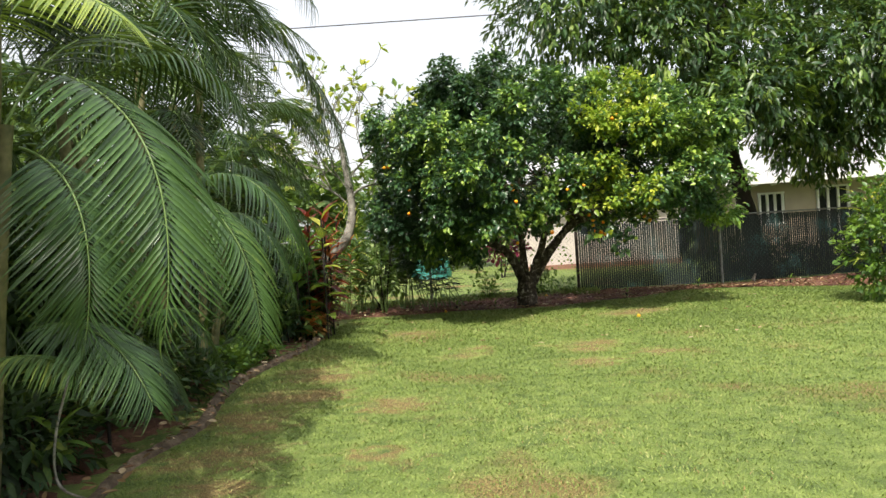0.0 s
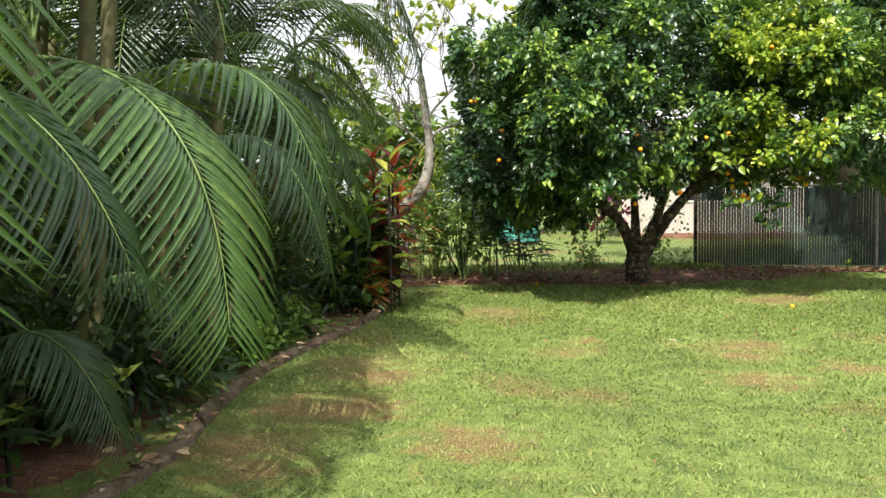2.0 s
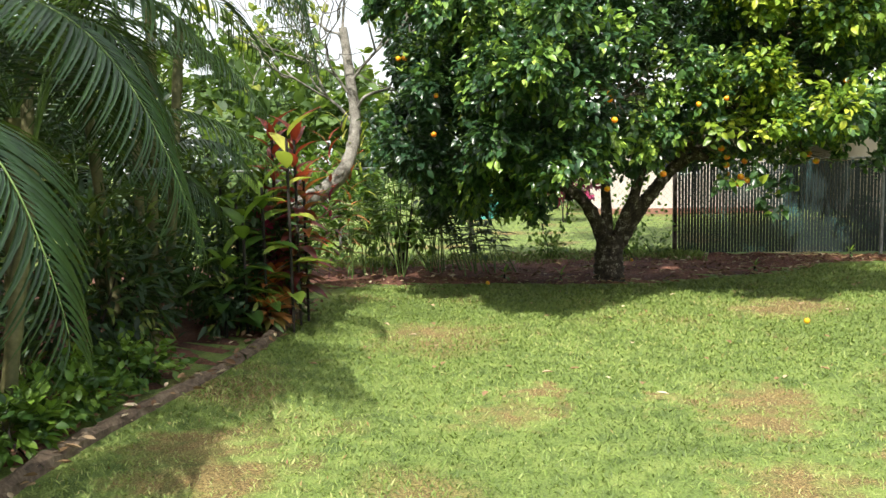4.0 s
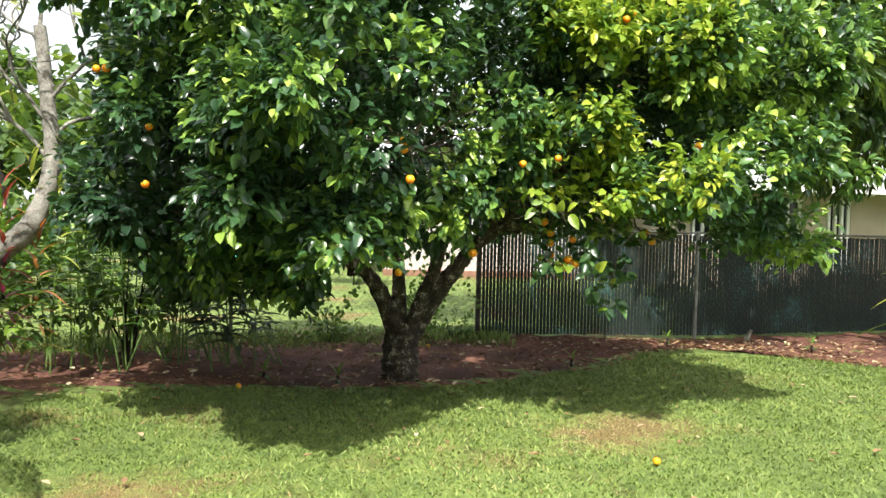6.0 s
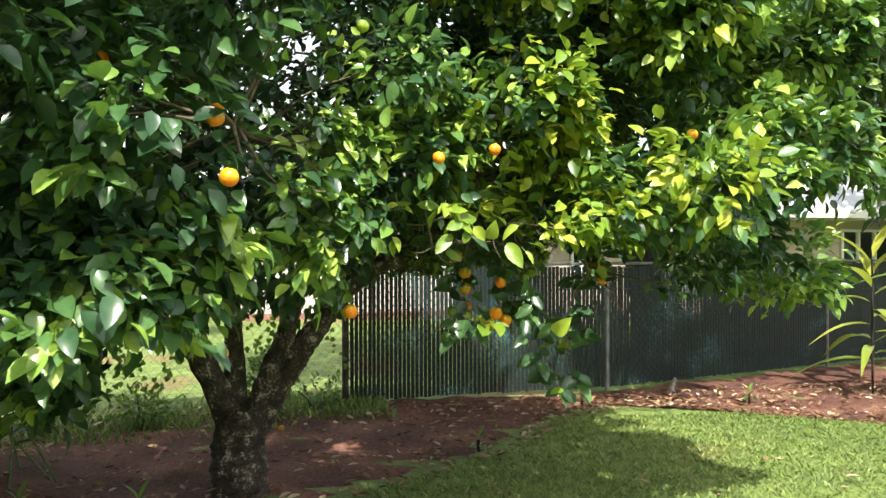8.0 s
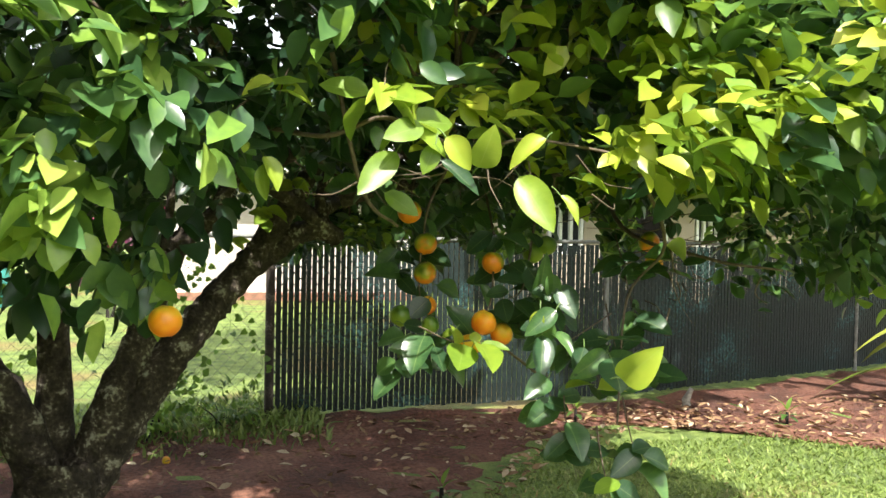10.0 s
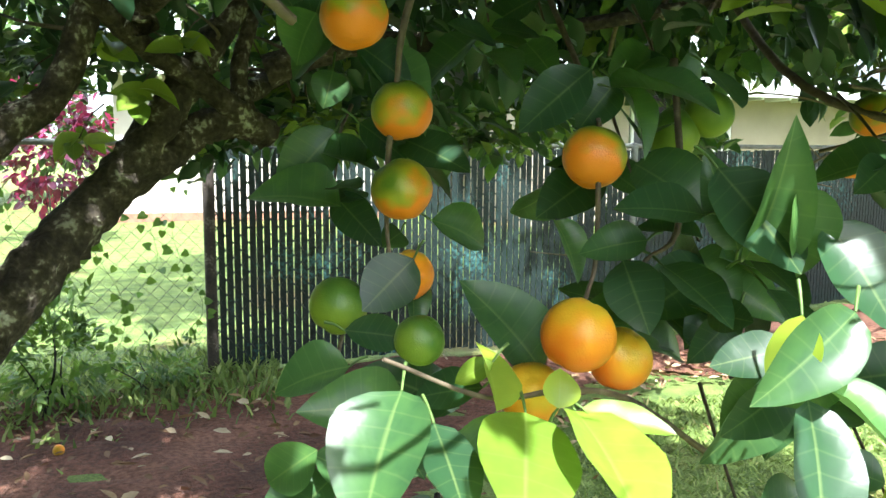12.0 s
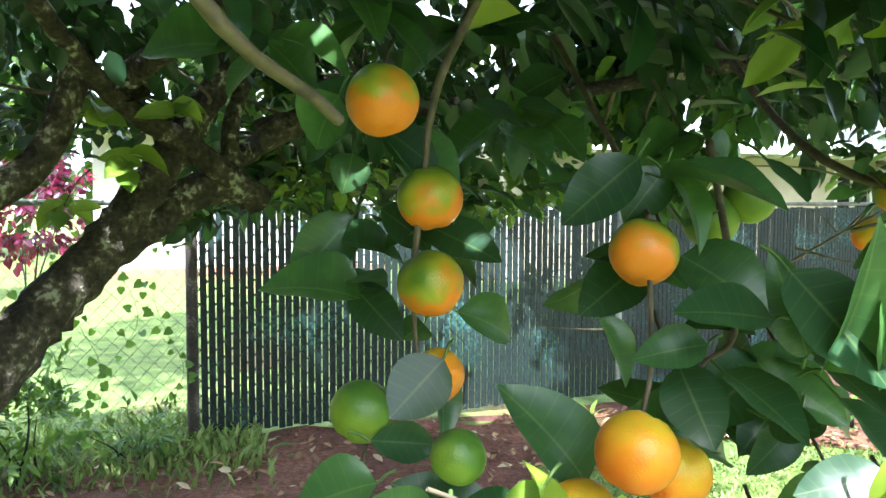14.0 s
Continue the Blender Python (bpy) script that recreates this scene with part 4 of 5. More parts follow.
def build_big_tree():
    tree = thing("shade_tree", 6.35, 18.35, 0, "tall dark shade tree with long drooping leaves by the fence", "tree")
    tree.location = (0, 0, 0)
    child("trunk", limbs("trunk", [
        ([(6.85, 18.75, -0.1), (6.75, 18.73, 0.5), (6.6, 18.7, 1.4), (6.3, 18.5, 2.6), (5.9, 18.0, 4.0), (6.2, 18.2, 6.0)], 0.25, 0.13),
        ([(6.0, 17.9, 2.4), (5.2, 17.6, 3.4), (4.2, 17.3, 4.6)], 0.12, 0.04), ([(5.92, 18, 3.0), (7.2, 17.8, 4.2), (8.6, 17.4, 5.2)], 0.13, 0.04),
        ([(5.9, 18, 3.6), (5.6, 16.9, 4.4), (5.4, 15.8, 5.0)], 0.1, 0.03), ([(6.0, 18, 4.0), (6.8, 19.2, 5.5), (7.6, 20, 6.6)], 0.1, 0.03)], DARK_BARK, 12, 0.06), tree, "dark leaning trunk")
    rng = np.random.default_rng(31)
    p, a = crown_clumps(rng, [(3.2, 17.2, 6.3, 2.1, 1.7, 1.8), (4.8, 17.2, 5.2, 1.6, 1.6, 1.5), (6.6, 17.1, 4.4, 1.8, 1.6, 1.3), (8.6, 17.4, 4.6, 2.0, 1.8, 1.7), (6.6, 18.4, 7.2, 3.4, 2.6, 2.0), (10.6, 18.5, 5.0, 2.2, 2.0, 1.9), (7.3, 17.3, 3.2, 1.1, 0.9, 0.95), (6.2, 16.0, 3.7, 1.2, 0.9, 0.8), (8.6, 17.6, 3.3, 1.5, 0.9, 0.9), (10.4, 17.8, 3.3, 1.6, 1.0, 1.2), (8.2, 18.9, 2.75, 1.1, 0.7, 0.75), (12.0, 19.0, 3.0, 1.6, 1.2, 1.5)], 15, 0.45)
    child("crown", leaf_mesh("crown", *sprays(p, a + np.array((0, 0, 0.1)), 11, 0.2, rng, reach=0.18, sag=0.4), LANCE, TREE_LEAF), tree, "dark drooping leaves")


def frond_points(p0, p1, p2, n):
    u = np.linspace(0, 1, n)[:, None]
    return (1 - u) ** 2 * np.array(p0) + 2 * u * (1 - u) * np.array(p1) + u * u * np.array(p2)


def build_frond(parent, p0, p1, p2, rng, leaflet=0.42, tone=0.4, pairs=46, name="frond"):
    """A feather leaf: a midrib with two rows of long narrow leaflets."""
    pts = frond_points(p0, p1, p2, pairs)
    tang = unit(np.gradient(pts, axis=0))
    side = unit(np.cross(tang, (0, 0, 1.0)) + 1e-6)
    up = np.cross(side, tang)
    u = np.linspace(0, 1, pairs)
    pos, way, nor, ln = [], [], [], []
    for s in (-1, 1):
        k = u > 0.16
        lean = 0.35 + 0.9 * u[k, None] ** 1.5
        w = side[k] * s + tang[k] * lean + up[k] * 0.35 + rng.normal(size=(k.sum(), 3)) * 0.035
        w = unit(w)
        w[:, 2] -= 0.28
        pos.append(pts[k]), way.append(w), nor.append(up[k] - side[k] * s * 0.3)
        ln.append(leaflet * (0.45 + 0.75 * np.sin(np.pi * (u[k] * 0.86 + 0.1))) * rng.uniform(0.88, 1.1, k.sum()))
    pos, way, nor, ln = np.vstack(pos), np.vstack(way), np.vstack(nor), np.concatenate(ln)
    me = leaf_mesh(name, pos, way, nor, ln, np.clip(tone + 0.07 * rng.normal(size=len(pos)), 0, 1), LEAFLET, PALM)
    ob = child(name, me, parent)
    v, f = tube(pts, np.linspace(0.009, 0.002, pairs), 6)
    child("midrib", raw("midrib", v, [f], STEM), ob)


NEAR_FRONDS = [
    ((-0.2, 3.85, 2.3), (0.75, 3.62, 2.1), (0.6, 3.5, 1.02), 0.42, 0.6), ((-0.4, 4.05, 1.95), (0.22, 3.8, 1.75), (0.1, 3.7, 0.95), 0.38, 0.45),
    ((-0.5, 4.15, 1.0), (0.1, 3.9, 1.15), (0.36, 3.8, 0.66), 0.3, 0.5), ((-0.8, 4.05, 0.8), (-0.3, 3.9, 1.0), (0.08, 3.8, 0.76), 0.22, 0.75),
    ((-0.7, 3.9, 2.4), (0.0, 3.7, 2.8), (0.5, 3.5, 2.38), 0.32, 0.9), ((-0.5, 5.3, 1.85), (0.35, 5.2, 1.8), (0.42, 5.12, 0.85), 0.44, 0.65),
    ((-0.9, 4.8, 1.6), (0.0, 4.7, 1.9), (0.3, 4.75, 1.1), 0.45, 0.3), ((-0.9, 5.0, 2.3), (0.0, 5.1, 3.0), (0.4, 5.2, 2.2), 0.45, 0.25),
]
# tones of 0.2 and below put a backlit silhouette into the leaf colour
MID_FRONDS = [
    ((-1.2, 7.8, 3.4), (0.0, 7.9, 4.0), (0.12, 8.0, 2.4), 0.5, 0.15), ((-1.2, 7.0, 4.0), (-0.2, 7.0, 4.8), (0.3, 7.2, 3.5), 0.5, 0.2),
    ((-1.3, 8.3, 2.3), (-0.5, 8.3, 2.4), (-0.2, 8.4, 1.1), 0.45, 0.4), ((-1.0, 9.6, 3.6), (-0.3, 9.8, 3.7), (-0.12, 9.9, 2.1), 0.42, 0.05),
    ((-2.2, 10.4, 2.0), (-1.4, 10.5, 2.9), (-0.8, 10.6, 1.9), 0.42, 0.35), ((-2.2, 10.8, 1.2), (-1.5, 10.9, 2.1), (-1.1, 11.0, 1.4), 0.38, 0.3), ((-2.0, 9.4, 2.6), (-1.2, 9.5, 3.4), (-0.5, 9.6, 2.9), 0.42, 0.2),
]
LOW_FRONDS = [
    ((-1.1, 6.3, 1.5), (0.0, 6.2, 2.5), (0.35, 6.2, 1.3), 0.5, 0.45), ((-1.1, 7.2, 1.5), (-0.3, 7.2, 2.1), (-0.05, 7.2, 0.9), 0.45, 0.35),
    ((-1.1, 6.2, 0.7), (-0.6, 6.3, 1.3), (-0.38, 6.4, 0.3), 0.3, 0.4), ((-1.0, 5.5, 0.6), (-0.6, 5.5, 1.0), (-0.3, 5.5, 0.3), 0.28, 0.35),
    ((-1.9, 9.6, 1.3), (-1.2, 9.7, 2.3), (-0.45, 9.9, 1.5), 0.4, 0.5), ((-1.9, 9.9, 1.0), (-1.3, 9.9, 1.9), (-0.9, 10.1, 1.1), 0.38, 0.4), ((-1.8, 9.0, 2.0), (-1.0, 9.0, 3.0), (-0.4, 9.1, 2.0), 0.42, 0.6),
]
HERO_FRONDS = NEAR_FRONDS + MID_FRONDS + LOW_FRONDS


def build_palms():
    rng = np.random.default_rng(41)
    k = 0
    # Palms 3 and 8 stand out of view, added tall to shade the bed.
    for n, (px, py) in enumerate([(-1.05, 4.2), (-1.4, 6.4), (-1.6, 8.3), (-1.5, 2.3), (-2.5, 5.0), (-2.6, 7.4), (-2.5, 9.6), (-2.2, 11.0), (-1.3, 1.0), (-2.3, 3.6)]):
        palm = thing("palm", px, py, 0, "clumping palm with arching feathery fronds in the soil bed", "palm", "palms of the bed")
        palm.location = (0, 0, 0)
        for c in range(5):
            a = c * 1.26 + n
            bx, by = px + 0.22 * math.cos(a), py + 0.22 * math.sin(a)
            tx, ty, h = bx + 0.25 * math.cos(a), by + 0.25 * math.sin(a), 2.1 + 1.0 * math.sin(c * 2 + n) + (1.5 if n in (3, 8) else 0)
            pts = smooth_path([(bx, by, -0.05), ((bx + tx) / 2, (by + ty) / 2, h / 2), (tx, ty, h)], 10)
            r = 0.042 + 0.005 * (np.arange(len(pts)) % 4 == 0)
            v, f = tube(pts, r, 9)
            child("cane", raw("cane", v, [f], CANE), palm, "ringed green and tan cane")
            for i in range(8 if n in (3, 8) else 5):
                b = a + rng.uniform(-1.3, 1.3)
                reach, lift = rng.uniform(0.7, 1.3), rng.uniform(0.7, 1.6)
                if n < 3 and math.cos(b) > 0.2 and c > 1:
                    reach *= 0.75
                tip = (tx + math.cos(b) * reach * 1.25, ty + math.sin(b) * reach * 1.25, h + lift * rng.uniform(-0.5, 0.5))
                if tip[0] > 0.1 and tip[2] < 2.6 or tip[0] > 0.7:
                    continue
                # low tone range: dimness among the back fronds put into their colour
                build_frond(palm, (tx, ty, h), (tx + math.cos(b) * reach * 0.5, ty + math.sin(b) * reach * 0.5, h + lift * 1.3), tip, rng, rng.uniform(0.34, 0.46), rng.uniform(0.05, 0.4), 36)
        for h0 in HERO_FRONDS:
            if min(range(3), key=lambda q: abs(h0[0][1] - (4.1, 6.4, 8.3)[q])) == n:
                build_frond(palm, *h0[:3], rng, h0[3], h0[4], 56)


def build_rosette(name, x, y, z, count, length, mat, label, category, rng, shape=STRAP, rise=0.7, stem=0.0, group=""):
    """A rosette of strap leaves on a short stock."""
    t = thing(name, 0, 0, 0, label, category, group)
    a = np.arange(count) * 2.4 + rng.uniform(0, 1)
    up = np.concatenate([np.linspace(rise * 4.5, 0.15, count // 2), np.full(count - count // 2, 0.2)])
    way = np.stack([np.cos(a), np.sin(a), up], -1)
    pos = np.tile((x, y, z), (count, 1)) + unit(way) * 0.02
    pos[:, 2] -= np.linspace(0, z * 0.8 if z > 0.6 else z * 0.4, count)
    tone = np.clip(np.linspace(0.95, 0.1, count) + rng.normal(size=count) * 0.12, 0, 1)
    child("foliage", leaf_mesh("foliage", pos, way, np.tile((0, 0, 1.0), (count, 1)), length * rng.uniform(0.75, 1.1, count), tone, shape, mat), t)
    v, f = tube([(x, y, z - max(stem, 0.06)), (x, y, z - 0.03), (x, y, z)], [0.013, 0.014, 0.012], 7)
    child("stock", raw("stock", v, [f], DARK_BARK), t)
    return t


def build_frangipani():
    tree = thing("frangipani_tree", 0, 0, 0, "leaning bare-limbed tree with pale lichened bark and few leaves", "tree")
    paths = [([(-2.1, 13.3, -0.05), (-2.0, 13.5, 0.4), (-1.85, 13.7, 0.95), (-1.45, 13.75, 1.22), (-1.22, 13.85, 1.5), (-1.15, 14.0, 1.95), (-1.2, 14.03, 2.46), (-1.3, 14.1, 3.1)], 0.14, 0.05)]
    rng = np.random.default_rng(51)
    tips = []
    def grow(p, d, depth, r):
        q = p + d * rng.uniform(0.26, 0.5)
        m = (p + q) / 2 + rng.normal(size=3) * 0.04
        paths.append(([p, m, q], r, r * 0.7))
        if depth == 0:
            tips.append((q, d))
            return
        for _ in range(2 if rng.uniform() < 0.75 else 3):
            e = unit(d + rng.normal(size=3) * 0.55 + np.array((0, 0, 0.25)))
            grow(q, e, depth - 1, r * 0.72)
    for p, d in (((-1.15, 14.0, 1.95), (-0.7, 0.1, 0.7)), ((-1.2, 14.03, 2.46), (0.6, -0.1, 0.6)), ((-1.2, 14.03, 2.3), (-0.5, -0.3, 0.8)), ((-1.3, 14.1, 3.1), (0.1, 0, 1)), ((-1.15, 14.0, 2.1), (0.7, 0.2, 0.5)), ((-1.25, 14.05, 2.8), (-0.4, 0.3, 0.8))):
        grow(np.array(p), unit(np.array(d)), 4, 0.022)
    child("trunk", limbs("trunk", paths[:1], PALE_BARK, 12, 0.06, 8), tree, "pale grey leaning trunk")
    each_limb("limb", paths[1:], PALE_BARK, tree, 6, 0.06, 4)
    c, o = np.array([t[0] for t in tips]), np.array([t[1] for t in tips])
    child("foliage", leaf_mesh("foliage", *sprays(c, o, 4, 0.13, rng, reach=0.03, sag=0), OVAL, YELLOW_LEAF), tree, "few yellow-green young leaves")


def build_cane_clump(name, x, y, spread, count, height, rng, label, leaf=0.3, mat=BUSH):
    t = thing(name, 0, 0, 0, label, "plant", "canes by the fence")
    paths, ps, ws = [], [], []
    for i in range(count):
        bx, by = x + rng.normal() * spread * 0.5, y + rng.normal() * 0.2
        dx, h = rng.normal() * 0.22 - 0.1, height * rng.uniform(0.65, 1.1)
        top = np.array((bx + dx, by + rng.normal() * 0.1, h))
        base = np.array((bx, by, -0.02))
        paths.append(([base, (base + top) / 2 + np.array((0, 0, 0)), top], 0.011, 0.006))
        for u in rng.uniform(0.5, 1.0, 7):
            ps.append(base + (top - base) * u)
            a = rng.uniform(0, 6.28)
            ws.append((math.cos(a), math.sin(a), 0.4))
    each_limb("cane", paths, STEM, t, 6, 0.02, 4)
    n = len(ps)
    child("foliage", leaf_mesh("foliage", np.array(ps), np.array(ws), np.tile((0, 0, 1.0), (n, 1)), leaf * rng.uniform(0.7, 1.2, n), rng.uniform(0.05, 0.8, n), template(4, 0.26, 0.2, 0.5, "lance"), mat), t)


def build_bush(name, blobs, per_m2, leaf, mat, label, shape=OVAL, seed=0, count=10, category="shrub", group="", sag=0.15):
    rng = np.random.default_rng(seed)
    t = thing(name, 0, 0, 0, label, category, group)
    p, a = crown_clumps(rng, blobs, per_m2, 0.45)
    k = p[:, 2] > 0.03
    p, a = p[k], a[k]
    child("foliage", leaf_mesh("foliage", *sprays(p, a + np.array((0, 0, 0.3)), count, leaf, rng, reach=leaf, sag=sag), shape, mat), t)
    stems = []
    for cx, cy, cz, rx, ry, rz in blobs:
        for i in range(4):
            near = p[np.argsort(np.linalg.norm(p - np.array((cx, cy, cz)), axis=1))[:len(p) // len(blobs) // 2 + 5]]
            q = near[rng.integers(len(near))]
            stems.append(([(cx + rng.normal() * 0.06, cy + rng.normal() * 0.06, -0.03), ((cx + q[0]) / 2, (cy + q[1]) / 2, q[2] * 0.5), q], min(0.02, 0.03 * rz), 0.002))
    each_limb("stem", stems, DARK_BARK, t, 6, 0.03, 4)


def build_beds():
    rng = np.random.default_rng(61)
    shared = "bromeliads of the bed"
    ti = template(5, 0.36, 0.2, 0.5, "lance")
    for x, y, z, n, size, mat, tone in (
            (-1.3, 11.7, 0.42, 16, 0.3, ORANGE_LEAF, "orange"), (-1.2, 11.45, 0.2, 14, 0.24, ORANGE_LEAF, "orange"), (-1.35, 11.85, 0.85, 26, 0.3, MAGENTA_LEAF, "maroon"), (-1.2, 11.95, 0.8, 18, 0.26, MAGENTA_LEAF, "maroon"),
            (-1.25, 12.05, 1.15, 12, 0.28, DARK_LEAF, "dark green"), (-1.05, 11.8, 1.78, 6, 0.32, RED_LEAF, "red"), (-1.35, 12.0, 1.8, 6, 0.3, RED_LEAF, "red"), (-1.05, 12.0, 1.38, 8, 0.26, ORANGE_LEAF, "orange"), (-1.5, 12.1, 1.45, 12, 0.3, BUSH, "green")):
        build_rosette("cordyline", x, y, z, n + 26, size, mat, tone + "-leaved cordyline plant growing in the soil bed", "plant", rng, ti, 0.5, z, "cordylines of the bed")
    for i, (x, y, z, m) in enumerate([(-1.35, 13.6, 1.75, RED_LEAF), (-1.2, 13.85, 1.45, ORANGE_LEAF), (-1.4, 13.7, 1.2, MAGENTA_LEAF), (-1.08, 13.95, 1.9, YELLOW_LEAF), (-1.3, 13.95, 2.0, YELLOW_LEAF), (-1.5, 13.65, 1.35, BUSH)]):
        build_rosette("bromeliad", x, y, z, 22, 0.26, m, "spiky bromeliad perched on the leaning tree", "bromeliad", rng, stem=0.08, group=shared)
    for x, y, z in ((-1.0, 11.5, 1.72), (-1.6, 11.7, 1.15), (-1.85, 11.9, 1.3), (-1.35, 11.3, 1.0), (-1.5, 11.2, 0.7), (-1.25, 11.5, 1.3)):
        build_rosette("broadleaf_plant", x, y, z, 11, 0.36, YELLOW_LEAF if z > 1.5 else BUSH, "broad-leaved plant with yellow-green leaves in the bed", "plant", rng, template(6, 0.42, 0.2, 0.3, "oval"), 0.35, z, "broad-leaved plants")
    for i, (x, y) in enumerate([(-1.35, 8.9), (-1.4, 9.6), (-1.3, 8.3)]):
        build_bush("ground_shrub", [(x, y, 0.16, 0.3, 0.35, 0.2)], 90, 0.07, BUSH, "low grey-green leafy plant beside the edging", seed=70 + i, group="low plants", category="plant")
    for i, (x, y) in enumerate([(-0.75, 4.7), (-0.95, 5.6), (-0.9, 3.8)]):
        build_rosette("broadleaf_seedling", x, y, 0.32, 11, 0.2, BUSH, "young broad-leaved plant growing in the soil bed", "plant", rng, BROAD, 0.35, 0.32, "seedlings")
    for i, (x, y, h) in enumerate([(-1.5, 15.2, 1.2), (-1.0, 15.2, 1.35), (-0.45, 15.5, 1.1), (0.0, 15.6, 1.0), (0.3, 15.4, 0.85)]):
        build_cane_clump("cane_plant", x, y, 0.4, 9, h, rng, "clump of thin canes with drooping leaves by the fence", 0.3, DARK_LEAF if i in (3, 4) else BUSH)
    build_bush("hedge_plant", [(-2.3, 15.0, 0.9, 0.9, 0.5, 0.9), (-1.2, 16.0, 1.0, 0.9, 0.5, 1.0), (-1.0, 15.5, 1.9, 0.5, 0.4, 0.5)], 24, 0.1, BUSH, "bright green leafy shrub by the fence behind the canes", seed=81)
    # Out of view: added only to keep the sun off the palm bed.
    build_bush("unseen_shade_shrub", [(-1.6, 1.0, 1.9, 0.9, 1.5, 1.9), (-1.75, 2.4, 2.5, 0.9, 0.9, 2.0)], 34, 0.2, DARK_LEAF, "unseen dense shrub added to shade the bed under the palms", LANCE, 86)
    build_bush("backing_shrub", [(-3.8, 3.0, 2.0, 1.0, 2.2, 2.6), (-4.0, 6.5, 2.2, 1.0, 2.4, 2.8), (-4.0, 10.2, 1.8, 1.1, 2.4, 2.2), (-3.7, 13.0, 1.4, 1.0, 1.6, 1.7)], 14, 0.22, DARK_LEAF, "tall dark dense shrubs behind the palms", LANCE, 82)
    # lumps along the bed front added as stand-ins for shade under the fronds
    build_bush("under_shrub", [(-1.0, 4.7, 0.3, 0.45, 0.9, 0.4), (-1.25, 6.7, 0.35, 0.5, 1.2, 0.5), (-1.4, 5.6, 1.2, 0.5, 0.9, 0.8), (-1.5, 4.2, 1.6, 0.5, 0.7, 0.9), (-1.9, 4.4, 0.35, 0.8, 1.3, 0.5), (-2.1, 7.2, 0.4, 0.9, 1.4, 0.55), (-1.7, 3.2, 0.6, 0.8, 0.9, 0.8), (-2.0, 5.8, 0.9, 0.7, 1.2, 1.0), (-2.1, 10.2, 0.6, 0.7, 1.2, 0.8), (-2.1, 12.1, 0.8, 0.7, 0.9, 1.0), (-1.5, 12.1, 0.75, 0.4, 0.45, 0.7), (-1.45, 11.4, 0.35, 0.35, 0.5, 0.35), (-1.35, 11.9, 0.6, 0.3, 0.3, 0.6)], 26, 0.14, DARK_LEAF, "dark low undergrowth between the palm canes", LANCE, 83)
    build_bush("low_hedge", [(6.8, 19.8, 0.4, 1.3, 0.5, 0.5), (9.2, 20.4, 0.4, 1.4, 0.5, 0.5), (11.8, 21.2, 0.4, 1.4, 0.5, 0.5)], 26, 0.12, DARK_LEAF, "low dark shrubs on the far side of the slatted fence", seed=85)
    build_bush("round_shrub", [(7.25, 12.95, 0.75, 0.7, 0.65, 0.8), (7.35, 13.1, 1.25, 0.8, 0.6, 0.75)], 30, 0.09, BUSH, "dense green shrub on the lawn beside the red soil", seed=84)
    build_rosette("ginger_plant", 8.5, 17.0, 1.5, 16, 0.8, YELLOW_LEAF, "tall plant with long arching light green leaves", "plant", rng, template(6, 0.16, 0.2, 0.6, "lance"), 0.5, 1.5)
    build_rosette("ginger_plant", 9.0, 16.4, 1.9, 16, 0.9, BUSH, "tall plant with long arching green leaves at the fence", "plant", rng, template(6, 0.14, 0.2, 0.6, "lance"), 0.5, 1.9)


def build_background():
    for i, (x, y, rx, rz) in enumerate([(-16, 24, 4, 3.4), (-9.5, 26, 3.6, 2.9), (-4.5, 33, 3.4, 2.7), (-4.9, 20.6, 2.2, 1.9), (1.5, 36, 4, 3.2), (8, 37, 4, 3.6), (-11, 15, 3, 3.0), (-9, 8, 3, 3.5), (-9, 1, 3, 3.6), (19, 24, 4, 4.5), (15, 12, 3, 3.4), (14, 4, 3, 3), (2, -12, 5, 3), (-7, -9, 4, 3.5), (11, -8, 4, 3.4)]):
        rng = np.random.default_rng(100 + i)
        t = thing("background_tree", 0, 0, 0, "green leafy tree standing beyond the garden", "tree", "trees around the garden")
        child("trunk", limbs("trunk", [([(x, y, -0.1), (x + 0.2, y, rz * 0.6), (x, y, rz * 1.3)], 0.22, 0.1)], DARK_BARK, 8), t)
        p, a = crown_clumps(rng, [(x, y, rz * 0.95, rx, rx * 0.6, rz * 0.9), (x + rx * 0.5, y + 0.5, rz * 1.2, rx * 0.6, rx * 0.5, rz * 0.7)], 3.2, 0.6)
        k = p[:, 2] > 0.1
        child("crown", leaf_mesh("crown", *sprays(p[k], a[k], 9, 0.34, rng, reach=0.3), OVAL, FAR_LEAF), t)


# ---- houses ----
def slab(name, x0, x1, y0, y1, z0, z1, mat, parent, label="", bevel=0.01):
    bm = bmesh.new()
    box(bm, x0, x1, y0, y1, z0, z1, bevel)
    return part(name, bm, mat, parent, label, False)


def build_window(parent, x0, x1, z0, z1, y, bars=2):
    w = slab("window", x0, x1, y + 0.06, y + 0.08, z0, z1, GLASS_DARK, parent, "dark glazed window")
    for a, b, c, d in ((x0 - 0.06, x1 + 0.06, z0 - 0.06, z0), (x0 - 0.06, x1 + 0.06, z1, z1 + 0.06)):
        slab("frame", a, b, y - 0.03, y + 0.09, c, d, WHITE_TRIM, w)
    for i in range(bars + 2):
        x = x0 + (x1 - x0) * i / (bars + 1)
        slab("mullion", x - 0.035, x + 0.035, y - 0.025, y + 0.09, z0, z1, WHITE_TRIM, w)


